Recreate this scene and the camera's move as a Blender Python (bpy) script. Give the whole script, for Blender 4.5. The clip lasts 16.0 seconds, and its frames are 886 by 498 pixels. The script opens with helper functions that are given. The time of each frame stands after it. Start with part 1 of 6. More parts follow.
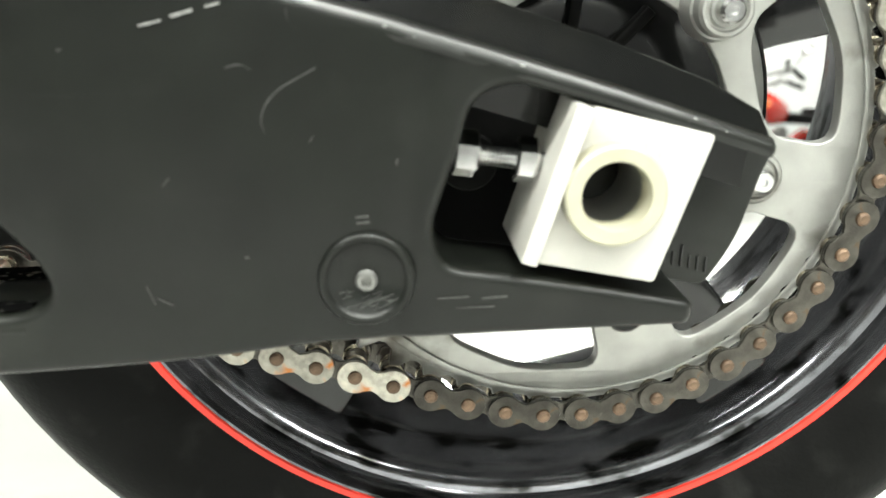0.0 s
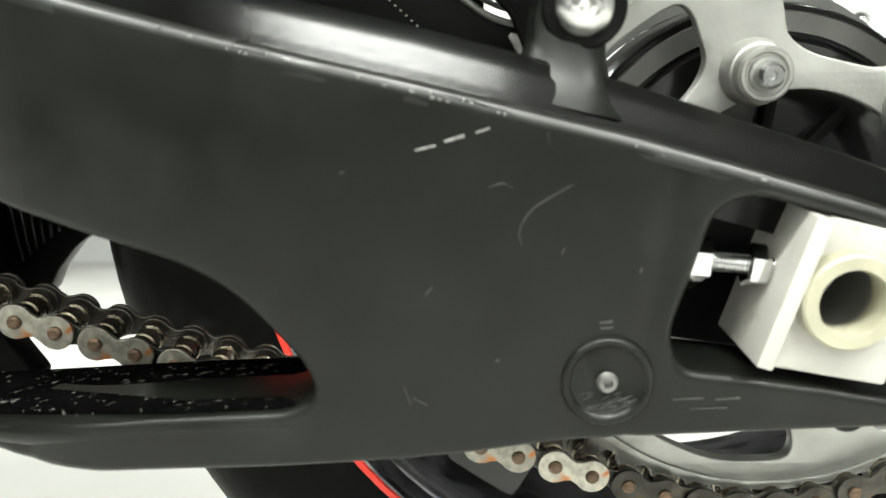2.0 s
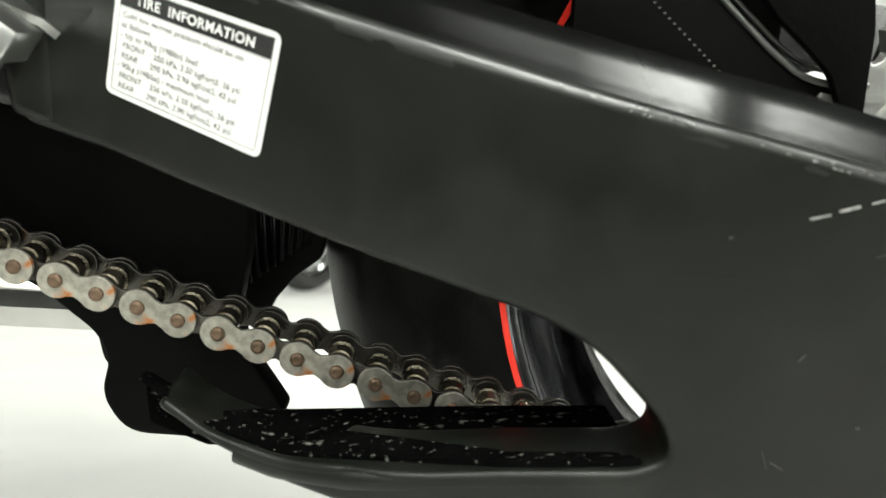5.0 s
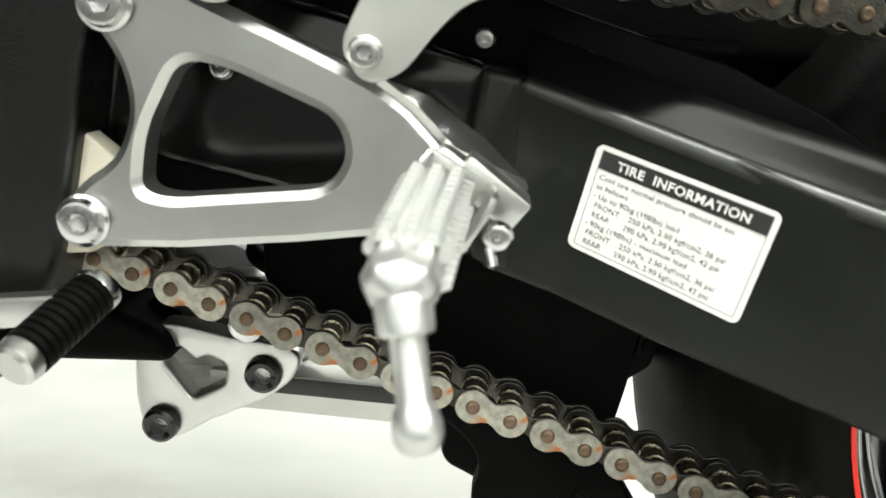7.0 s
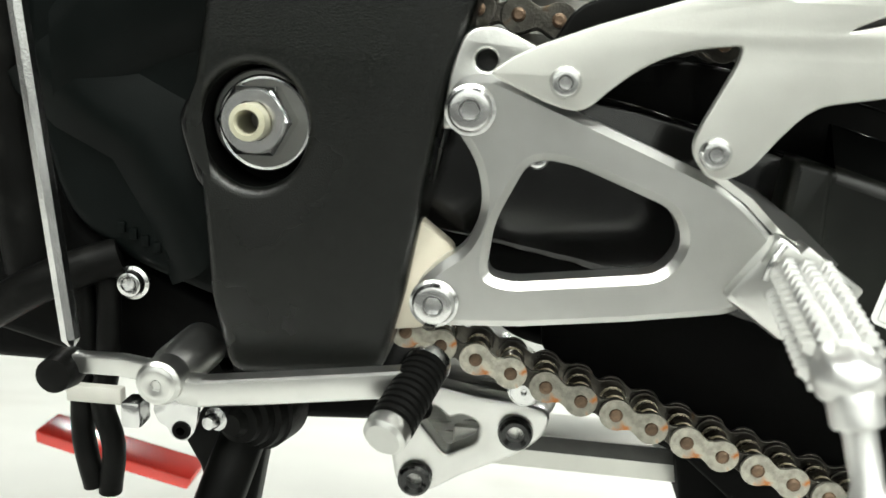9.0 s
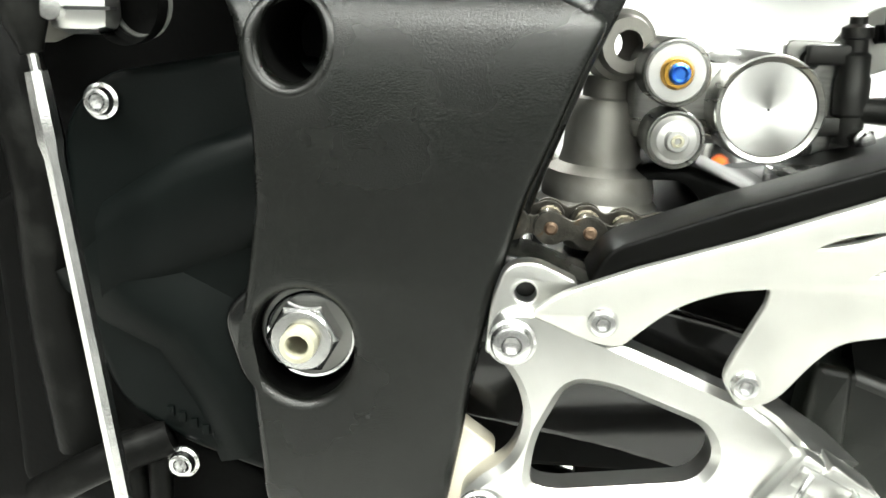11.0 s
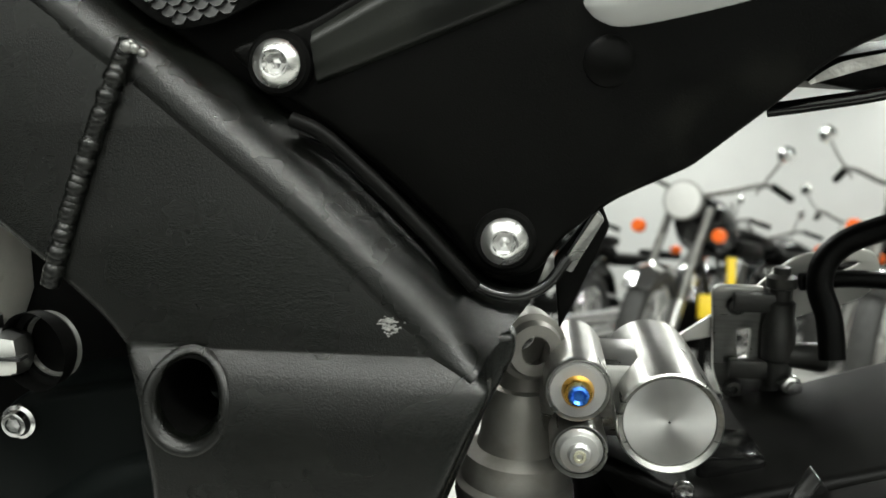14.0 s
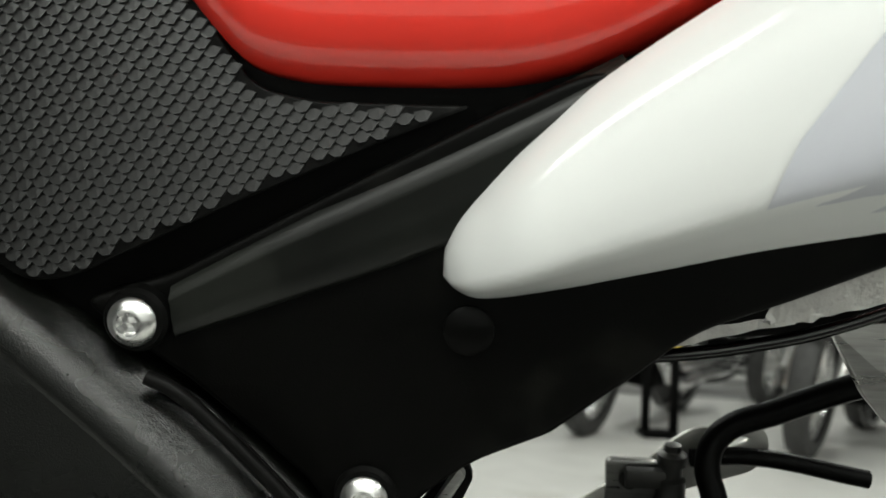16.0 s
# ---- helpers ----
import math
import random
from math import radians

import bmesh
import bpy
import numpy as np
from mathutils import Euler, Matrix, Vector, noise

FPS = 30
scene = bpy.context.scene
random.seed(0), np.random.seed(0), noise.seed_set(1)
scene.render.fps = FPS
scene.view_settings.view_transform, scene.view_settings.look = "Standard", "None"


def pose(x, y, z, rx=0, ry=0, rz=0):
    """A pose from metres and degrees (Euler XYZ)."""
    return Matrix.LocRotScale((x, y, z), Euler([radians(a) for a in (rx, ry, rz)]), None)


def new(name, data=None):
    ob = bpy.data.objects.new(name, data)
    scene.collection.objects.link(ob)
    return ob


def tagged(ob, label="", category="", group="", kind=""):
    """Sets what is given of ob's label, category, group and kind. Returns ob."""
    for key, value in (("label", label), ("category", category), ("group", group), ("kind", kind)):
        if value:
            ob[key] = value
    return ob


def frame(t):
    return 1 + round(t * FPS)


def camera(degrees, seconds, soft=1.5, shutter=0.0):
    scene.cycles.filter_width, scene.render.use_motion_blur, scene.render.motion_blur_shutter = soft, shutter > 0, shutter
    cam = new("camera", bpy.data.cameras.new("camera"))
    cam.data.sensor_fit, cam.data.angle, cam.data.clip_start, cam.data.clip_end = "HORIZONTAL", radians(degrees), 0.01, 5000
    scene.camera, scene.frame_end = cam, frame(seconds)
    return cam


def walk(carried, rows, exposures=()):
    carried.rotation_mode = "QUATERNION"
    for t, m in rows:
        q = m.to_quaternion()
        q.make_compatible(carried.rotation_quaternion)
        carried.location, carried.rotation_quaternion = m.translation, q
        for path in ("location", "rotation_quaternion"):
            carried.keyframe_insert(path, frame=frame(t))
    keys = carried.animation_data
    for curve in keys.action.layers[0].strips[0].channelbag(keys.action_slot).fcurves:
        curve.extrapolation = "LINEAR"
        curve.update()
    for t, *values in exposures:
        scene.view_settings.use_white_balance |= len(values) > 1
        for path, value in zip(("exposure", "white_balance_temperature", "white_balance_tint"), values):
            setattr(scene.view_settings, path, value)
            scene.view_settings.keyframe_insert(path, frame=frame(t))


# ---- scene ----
# A sports motorcycle on its side stand in a bright workshop, seen close from its left side.
cam = camera(54.0, 16.0)
cam.data.dof.use_dof, cam.data.dof.focus_distance, cam.data.dof.aperture_fstop = True, 0.385, 11.5
PATH = [
    (0, -0.0747, -0.3876, 0.2538, 85.34, 0.26, -4.48),
    (0.5, -0.0932, -0.3765, 0.2583, 87.69, 1.18, -2.86),
    (1, -0.1058, -0.3825, 0.2681, 89.33, 1.36, -2.02),
    (1.5, -0.1146, -0.3909, 0.2700, 89.42, 1.37, -1.24),
    (2, -0.1286, -0.3995, 0.2693, 89.19, 0.37, -0.00),
    (2.5, -0.1431, -0.3966, 0.2721, 90.06, 0.43, -0.77),
    (3, -0.1654, -0.3961, 0.2765, 90.03, 0.81, -1.43),
    (3.2, -0.1760, -0.3963, 0.2808, 89.84, 0.26, -1.75),
    (5.3, -0.2633, -0.3980, 0.2847, 89.61, -3.07, -0.11),
    (5.5, -0.2778, -0.3981, 0.2915, 89.03, -4.45, 0.12),
    (6, -0.3132, -0.4064, 0.3079, 88.27, -3.54, 0.77),
    (6.5, -0.3522, -0.4090, 0.3154, 89.50, -5.34, 2.53),
    (7, -0.3853, -0.4125, 0.3285, 89.69, -4.16, 2.93),
    (7.5, -0.4179, -0.4158, 0.3383, 90.71, -3.40, 3.06),
    (8, -0.4463, -0.4240, 0.3383, 91.26, -3.90, 3.44),
    (8.5, -0.4716, -0.4308, 0.3377, 91.29, -4.07, 4.24),
    (8.7, -0.4800, -0.4379, 0.3359, 91.55, -4.31, 4.92),
    (10.8, -0.5146, -0.4679, 0.4319, 88.95, -1.95, 4.85),
    (11, -0.5130, -0.4675, 0.4373, 88.98, -2.07, 4.70),
    (11.5, -0.5085, -0.4699, 0.4552, 88.55, -1.71, 4.77),
    (12, -0.5008, -0.4691, 0.4745, 89.45, -1.46, 4.76),
    (12.5, -0.4888, -0.4689, 0.4924, 89.89, -1.22, 4.81),
    (13, -0.4843, -0.4683, 0.5115, 90.05, -1.18, 5.77),
    (13.5, -0.4784, -0.4715, 0.5378, 91.20, -1.32, 5.82),
    (14, -0.4709, -0.4763, 0.5551, 92.35, -1.93, 5.32),
    (14.5, -0.4597, -0.4827, 0.5770, 94.18, -1.84, 4.89),
    (15, -0.4550, -0.4836, 0.5980, 95.05, -2.27, 4.56),
    (15.5, -0.4486, -0.4901, 0.6225, 95.43, -3.23, 3.56),
    (16, -0.4378, -0.4767, 0.6505, 93.54, -2.95, 2.43),
]
EXPOSURES = [(0.0, 0.27), (1.0, 0.15), (2.0, 0.0), (3.2, -0.12), (5.3, -0.5), (6.0, -0.87), (6.5, -0.87), (7.0, -0.47), (7.5, -0.2), (8.0, -0.4), (8.7, -0.5), (10.8, 0.42), (11.5, 0.17), (12.5, -0.23), (13.5, -0.62), (14.0, -0.8), (14.5, 0.3), (15.0, 0.4), (15.5, -0.48), (16.0, -1.38)]
walk(cam, [(t, pose(x, y, z, rx, ry, rz)) for t, x, y, z, rx, ry, rz in PATH], EXPOSURES)

# ---- light ----
world = bpy.data.worlds.new("workshop_air")
scene.world = world
world.use_nodes = True
world.node_tree.nodes["Background"].inputs["Color"].default_value = (0.9, 0.95, 1.0, 1)
world.node_tree.nodes["Background"].inputs["Strength"].default_value = 0.15
scene.view_settings.exposure = 0.0


def ceiling_lamp_light(name, x, y, z, lx, ly, watts):
    data = bpy.data.lights.new(name, "AREA")
    data.shape, data.size, data.size_y, data.energy = "RECTANGLE", lx, ly, watts
    data.color = (0.965, 1.0, 0.93)
    ob = new(name, data)
    ob.matrix_world = pose(x, y, z)
    return ob


LAMPS = [(-1.7, 2.2, 2.9, 0, 105, 0.17), (1.0, 2.2, 2.9, 0, 105, 0.17), (-1.0, 5.8, 3.5, 0, 85, 0.17), (2.2, 5.8, 3.5, 0, 85, 0.17), (1.0, 8.2, 3.5, 0, 85, 0.17), (4.2, 8.2, 3.5, 0, 85, 0.17), (0.30, -2.3, 2.9, 90, 240, 0.46), (-2.2, -2.3, 2.9, 90, 150, 0.17), (2.75, -2.3, 2.9, 90, 150, 0.46)]
for lx, ly, lz, turn, watts, wide in LAMPS:
    ceiling_lamp_light("ceiling_tube_light", lx, ly, lz, wide, 1.9, watts).matrix_world = pose(lx, ly, lz, 0, 0, turn)

# ---- materials ----


def material(name, colour, rough=0.5, metal=0.0, vary=0.15, scale=30.0, bump=0.0, bump_scale=200.0, stain=None, stain_scale=8.0, stain_at=0.6, coat=0.0, rough_vary=0.1, island=0.0, spec=0.5, stretch=None):
    """A surface with variation at two scales: a fine grain in tone and relief, and broad patches of stain or wear."""
    m = bpy.data.materials.new(name)
    m.use_nodes = True
    nt = m.node_tree
    b = nt.nodes["Principled BSDF"]
    b.inputs["Roughness"].default_value, b.inputs["Metallic"].default_value = rough, metal
    b.inputs["Specular IOR Level"].default_value = spec
    b.inputs["Coat Weight"].default_value = coat
    b.inputs["Coat Roughness"].default_value = 0.08
    tc = nt.nodes.new("ShaderNodeTexCoord")
    src = tc.outputs["Object"]
    if stretch:
        mp = nt.nodes.new("ShaderNodeMapping")
        mp.inputs["Scale"].default_value = stretch
        nt.links.new(src, mp.inputs["Vector"])
        src = mp.outputs["Vector"]

    def grain(s, detail=4.0):
        n = nt.nodes.new("ShaderNodeTexNoise")
        n.inputs["Scale"].default_value, n.inputs["Detail"].default_value = s, detail
        nt.links.new(src, n.inputs["Vector"])
        return n

    def ramp(node_out, lo, hi, c0, c1):
        r = nt.nodes.new("ShaderNodeValToRGB")
        r.color_ramp.elements[0].position, r.color_ramp.elements[1].position = lo, hi
        r.color_ramp.elements[0].color, r.color_ramp.elements[1].color = (*c0, 1), (*c1, 1)
        nt.links.new(node_out, r.inputs["Fac"])
        return r
    lo = tuple(max(0.0, v * (1 - vary)) for v in colour)
    hi = tuple(min(1.0, v * (1 + vary)) for v in colour)
    g = grain(scale)
    out = ramp(g.outputs["Fac"], 0.3, 0.7, lo, hi).outputs["Color"]
    if island:
        info = nt.nodes.new("ShaderNodeObjectInfo")
        hs = nt.nodes.new("ShaderNodeHueSaturation")
        mul = nt.nodes.new("ShaderNodeMapRange")
        mul.inputs["To Min"].default_value, mul.inputs["To Max"].default_value = 1 - island, 1 + island
        nt.links.new(info.outputs["Random"], mul.inputs["Value"])
        nt.links.new(mul.outputs["Result"], hs.inputs["Value"])
        nt.links.new(out, hs.inputs["Color"])
        out = hs.outputs["Color"]
    if stain:
        s = grain(stain_scale, 8.0)
        f = ramp(s.outputs["Fac"], stain_at, min(1.0, stain_at + 0.12), (0, 0, 0), (1, 1, 1))
        mx = nt.nodes.new("ShaderNodeMix")
        mx.data_type = "RGBA"
        nt.links.new(f.outputs["Color"], mx.inputs["Factor"])
        nt.links.new(out, mx.inputs["A"])
        mx.inputs["B"].default_value = (*stain, 1)
        out = mx.outputs["Result"]
    nt.links.new(out, b.inputs["Base Color"])
    if rough_vary:
        rg = grain(scale * 0.4)
        mr = nt.nodes.new("ShaderNodeMapRange")
        mr.inputs["To Min"].default_value, mr.inputs["To Max"].default_value = max(0.02, rough - rough_vary), min(1.0, rough + rough_vary)
        nt.links.new(rg.outputs["Fac"], mr.inputs["Value"])
        nt.links.new(mr.outputs["Result"], b.inputs["Roughness"])
    if bump:
        bg = grain(bump_scale, 2.0)
        bp = nt.nodes.new("ShaderNodeBump")
        bp.inputs["Strength"].default_value, bp.inputs["Distance"].default_value = bump, 0.001
        nt.links.new(bg.outputs["Fac"], bp.inputs["Height"])
        nt.links.new(bp.outputs["Normal"], b.inputs["Normal"])
    return m


def glowing(name, colour, strength):
    m = bpy.data.materials.new(name)
    m.use_nodes = True
    b = m.node_tree.nodes["Principled BSDF"]
    b.inputs["Base Color"].default_value = (*colour, 1)
    b.inputs["Emission Color"].default_value = (*colour, 1)
    b.inputs["Emission Strength"].default_value = strength
    return m


SWING = material("satin_black_anodised", (0.0046, 0.0053, 0.0042), 0.34, 0.0, 0.3, 40, 0.05, 900, (0.0092, 0.0102, 0.0083), 22, 0.54, spec=0.28, rough_vary=0.09)
GLOSSBLACK = material("gloss_black_paint", (0.004, 0.004, 0.004), 0.16, 0.0, 0.2, 30, 0.0, 200, spec=0.5, rough_vary=0.06)
TOPGLOSS = material("gloss_black_with_reflection_fade", (0.004, 0.0042, 0.004), 0.15, 0.0, 0.2, 30, 0.02, 300, (0.008, 0.008, 0.007), 26, 0.58, spec=0.55, rough_vary=0.05)
RIMBLACK = material("dusty_black_chrome_rim", (0.13, 0.13, 0.14), 0.13, 0.85, 0.2, 30, 0.0, 200, (0.012, 0.012, 0.011), 42, 0.52, spec=0.5, stretch=(1, 2.5, 1))
GRITBLACK = material("gritty_black", (0.002, 0.002, 0.002), 0.55, 0.0, 0.3, 80, 0.15, 500, (0.12, 0.12, 0.105), 300, 0.61, spec=0.0)
CASTBLACK = material("textured_black_casting", (0.0018, 0.0021, 0.0016), 0.27, 0.0, 0.15, 60, 0.26, 1500, (0.0042, 0.0046, 0.0037), 20, 0.6, spec=0.38)
PLASTIC = material("matt_black_plastic", (0.0013, 0.0013, 0.0011), 0.40, 0.0, 0.2, 50, 0.12, 1500, (0.0042, 0.0042, 0.0034), 26, 0.58, spec=0.08)
DARK = material("dark_grimy_metal_and_gap_fill", (0.0015, 0.0015, 0.0014), 0.6, 0.0, 0.3, 40, 0.2, 300, (0.005, 0.0046, 0.0038), 22, 0.66, spec=0.06)
COVERGREY = material("dark_grey_engine_cover", (0.0030, 0.0040, 0.0038), 0.36, 0.0, 0.15, 50, 0.08, 1200, spec=0.06)
RUBBER = material("black_rubber", (0.0032, 0.0032, 0.0030), 0.42, 0.0, 0.25, 50, 0.18, 420, (0.0105, 0.0105, 0.0098), 34, 0.56, spec=0.07)
ALU = material("satin_machined_aluminium", (0.60, 0.60, 0.585), 0.31, 1.0, 0.07, 40, 0.06, 1200, (0.54, 0.54, 0.52), 12, 0.68, rough_vary=0.08)
PLATE = material("matt_aluminium_plate", (0.55, 0.55, 0.52), 0.44, 0.85, 0.05, 50, 0.05, 1200, (0.50, 0.49, 0.46), 14, 0.70)
BOLT = material("zinc_bolt", (0.62, 0.62, 0.62), 0.22, 1.0, 0.12, 120, 0.05, 900, (0.35, 0.33, 0.30), 90, 0.66)
SATINBOLT = material("satin_steel_bolt", (0.66, 0.66, 0.65), 0.27, 1.0, 0.08, 120, 0.04, 900)
CHROME = material("bright_steel", (0.78, 0.78, 0.78), 0.12, 1.0, 0.06, 90, 0.0, 300)
SPROCKET = material("worn_sprocket_aluminium", (0.35, 0.35, 0.33), 0.44, 0.75, 0.10, 70, 0.12, 500, (0.085, 0.078, 0.065), 20, 0.565)
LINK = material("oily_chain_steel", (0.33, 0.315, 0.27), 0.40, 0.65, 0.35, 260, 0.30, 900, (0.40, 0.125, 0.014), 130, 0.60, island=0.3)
LINKDARK = material("greasy_and_shaded_chain_steel", (0.065, 0.061, 0.053), 0.32, 0.9, 0.35, 160, 0.3, 900, (0.11, 0.056, 0.018), 150, 0.66, island=0.3)
PIN = material("rusty_pin", (0.13, 0.085, 0.055), 0.5, 0.6, 0.3, 300, 0.3, 1200, (0.22, 0.10, 0.035), 300, 0.62, island=0.3)
SPOOL = material("oily_bright_roller", (0.21, 0.185, 0.14), 0.26, 0.9, 0.5, 200, 0.2, 700, (0.05, 0.040, 0.022), 160, 0.54, island=0.4)
NYLON = material("worn_white_block", (0.44, 0.43, 0.395), 0.45, 0.0, 0.07, 60, 0.10, 900, (0.27, 0.25, 0.21), 55, 0.64)
COLLAR = material("yellowed_collar", (0.37, 0.355, 0.265), 0.40, 0.1, 0.10, 60, 0.06, 700, (0.26, 0.235, 0.15), 60, 0.62)
REDSTRIPE = material("red_rim_tape", (0.75, 0.035, 0.02), 0.4, 0.0, 0.06, 60)
REDPAINT = material("red_tank_paint", (0.72, 0.035, 0.022), 0.22, 0.0, 0.04, 10, coat=0.6)
WHITEPAINT = material("white_fairing_paint", (0.74, 0.75, 0.74), 0.20, 0.0, 0.02, 8, coat=0.5)
STICKER = material("white_sticker", (0.68, 0.68, 0.665), 0.4, 0.0, 0.03, 40)
INK = material("black_ink", (0.012, 0.012, 0.012), 0.5)
GREYINK = material("grey_ink", (0.17, 0.17, 0.17), 0.5)
GREYSHADE = material("pale_grey_facet_shade", (0.55, 0.56, 0.61), 0.22, 0.0, 0.03, 8, coat=0.5)
BUFF = material("buff_plastic", (0.66, 0.61, 0.50), 0.5, 0.0, 0.06, 40)
GOLD = material("gold_anodised", (0.75, 0.42, 0.08), 0.28, 1.0, 0.08, 90)
BLUE = material("blue_anodised", (0.05, 0.20, 0.70), 0.28, 0.8, 0.08, 90)
BRUSHED = material("brushed_shock_body", (0.36, 0.36, 0.345), 0.30, 1.0, 0.12, 60, 0.05, 300, stretch=(1, 1, 9))
SHOCKGREY = material("matt_bead_blasted_grey", (0.30, 0.29, 0.268), 0.50, 0.6, 0.10, 60, 0.08, 900, (0.22, 0.21, 0.19), 24, 0.62)
SCALE = material("shiny_rubber_scales", (0.008, 0.008, 0.0077), 0.36, 0.0, 0.2, 50, spec=0.42)
TARNISH = material("tarnished_grey_steel", (0.22, 0.22, 0.21), 0.45, 0.8, 0.12, 60, 0.1, 500)
FOIL = material("crumpled_silver_tape", (0.55, 0.54, 0.52), 0.38, 0.6, 0.08, 60, 0.8, 260, (0.12, 0.11, 0.10), 60, 0.66)
FAINT = material("faint_grey_scuff", (0.036, 0.037, 0.034), 0.5, 0.0, 0.3, 300)
EDGE = material("rubbed_satin_black_edge", (0.007, 0.0075, 0.0065), 0.30, 0.0, 0.3, 60, 0.03, 900, (0.014, 0.014, 0.013), 40, 0.56, spec=0.60, rough_vary=0.08)
CASTGREY = material("dark_grey_casting", (0.030, 0.030, 0.028), 0.42, 0.3, 0.25, 60, 0.15, 600, (0.055, 0.052, 0.046), 40, 0.60)
PEGMETAL = material("bright_cast_aluminium", (0.64, 0.64, 0.63), 0.36, 0.85, 0.06, 90, 0.1, 900)
MARK = material("bare_metal_scratch", (0.30, 0.30, 0.29), 0.45, 0.4, 0.4, 400)
FLOOR = material("pale_workshop_floor", (0.58, 0.58, 0.555), 0.42, 0.0, 0.06, 5, 0.02, 60, (0.50, 0.495, 0.465), 2.6, 0.58)
WALL = material("white_wall_paint", (0.80, 0.81, 0.80), 0.7, 0.0, 0.03, 2)
GREYWALL = material("dark_grey_wall_paint", (0.045, 0.046, 0.048), 0.7, 0.0, 0.05, 2)
MAT = material("grey_floor_mat", (0.30, 0.30, 0.29), 0.6, 0.0, 0.08, 6, 0.1, 80)
DARKSHEET = material("black_reflection_sheet", (0.035, 0.035, 0.034), 0.7, 0.0, 0.15, 8, 0.2, 120)
CEIL = material("dark_grey_unseen_ceiling", (0.11, 0.11, 0.11), 0.8, 0.0, 0.05, 2)
YELLOW = material("yellow_paint", (0.85, 0.60, 0.02), 0.4, 0.0, 0.05, 20)
ORANGE = material("orange_lens", (0.95, 0.16, 0.02), 0.25, 0.0, 0.05, 20)
GREYRUBBER = material("dusty_tyre", (0.035, 0.035, 0.034), 0.6, 0.0, 0.2, 30)
SPUN = material("spun_aluminium", (0.78, 0.78, 0.77), 0.40, 1.0, 0.05, 60)
TUBE = glowing("lamp_diffuser", (1.0, 0.98, 0.94), 6.0)


def spun_face(m):
    """Fine rings of a turned face, which draw out its highlights into rays."""
    nt = m.node_tree
    b = nt.nodes["Principled BSDF"]
    b.inputs["Anisotropic"].default_value = 0.75
    tg = nt.nodes.new("ShaderNodeTangent")
    tg.direction_type, tg.axis = "RADIAL", "Y"
    nt.links.new(tg.outputs["Tangent"], b.inputs["Tangent"])


spun_face(SPUN)



def fade_reflection_along(m, x0, x1, dull, bright):
    """Specular level that grows along x, to fade a reflection out at one end."""
    nt = m.node_tree
    tc, sep, mr = nt.nodes.new("ShaderNodeTexCoord"), nt.nodes.new("ShaderNodeSeparateXYZ"), nt.nodes.new("ShaderNodeMapRange")
    mr.inputs["From Min"].default_value, mr.inputs["From Max"].default_value = x0, x1
    mr.inputs["To Min"].default_value, mr.inputs["To Max"].default_value = dull, bright
    nt.links.new(tc.outputs["Object"], sep.inputs["Vector"])
    nt.links.new(sep.outputs["X"], mr.inputs["Value"])
    nt.links.new(mr.outputs["Result"], nt.nodes["Principled BSDF"].inputs["Specular IOR Level"])


# the lamp's reflection on the beam top is faded out towards the front
fade_reflection_along(TOPGLOSS, -0.205, -0.165, 0.03, 0.22)

# ---- shaping ----


def link_mesh(name, mesh, mat, parent, label=""):
    mats = mat if isinstance(mat, (list, tuple)) else [mat]
    mesh.materials.clear()
    for one in mats:
        mesh.materials.append(one)
    ob = new(name, mesh)
    if parent is not None:
        ob.parent = parent
    if label:
        tagged(ob, label=label)
    return ob


def shade(mesh, smooth=True, sharp=35):
    mesh.polygons.foreach_set("use_smooth", [smooth] * len(mesh.polygons))
    if smooth:
        mesh.set_sharp_from_angle(angle=radians(sharp))
    return mesh


def part(name, bm, mat, parent, label="", smooth=True, sharp=35):
    mesh = bpy.data.meshes.new(name)
    bmesh.ops.recalc_face_normals(bm, faces=bm.faces)
    bm.to_mesh(mesh)
    bm.free()
    return link_mesh(name, shade(mesh, smooth, sharp), mat, parent, label)


def fillet(points, r, steps=5):
    """A closed outline with its corners rounded; a point may carry a radius of its own as a third number."""
    out = []
    n = len(points)
    for i in range(n):
        p, a, b = Vector(points[i][:2]), Vector(points[i - 1][:2]), Vector(points[(i + 1) % n][:2])
        rr = points[i][2] if len(points[i]) > 2 else r
        u, v = (a - p), (b - p)
        d = min(rr, u.length * 0.48, v.length * 0.48)
        if d < 1e-5 or abs(u.normalized().dot(v.normalized()) + 1) < 0.01:
            out.append(p)
            continue
        s, e = p + u.normalized() * d, p + v.normalized() * d
        for k in range(steps + 1):
            t = k / steps
            out.append(s * (1 - t) ** 2 + p * 2 * t * (1 - t) + e * t * t)
    return out


def smooth_loop(points, steps=4):
    """A closed curve that runs softly through the points."""
    out, n = [], len(points)
    for i in range(n):
        p0, p1, p2, p3 = (Vector(points[(i + k) % n][:2]) for k in (-1, 0, 1, 2))
        for k in range(steps):
            t = k / steps
            out.append(0.5 * (2 * p1 + (p2 - p0) * t + (2 * p0 - 5 * p1 + 4 * p2 - p3) * t * t + (3 * p1 - p0 - 3 * p2 + p3) * t ** 3))
    return out


def mm(points):
    return [tuple(v / 1000 for v in p) for p in points]


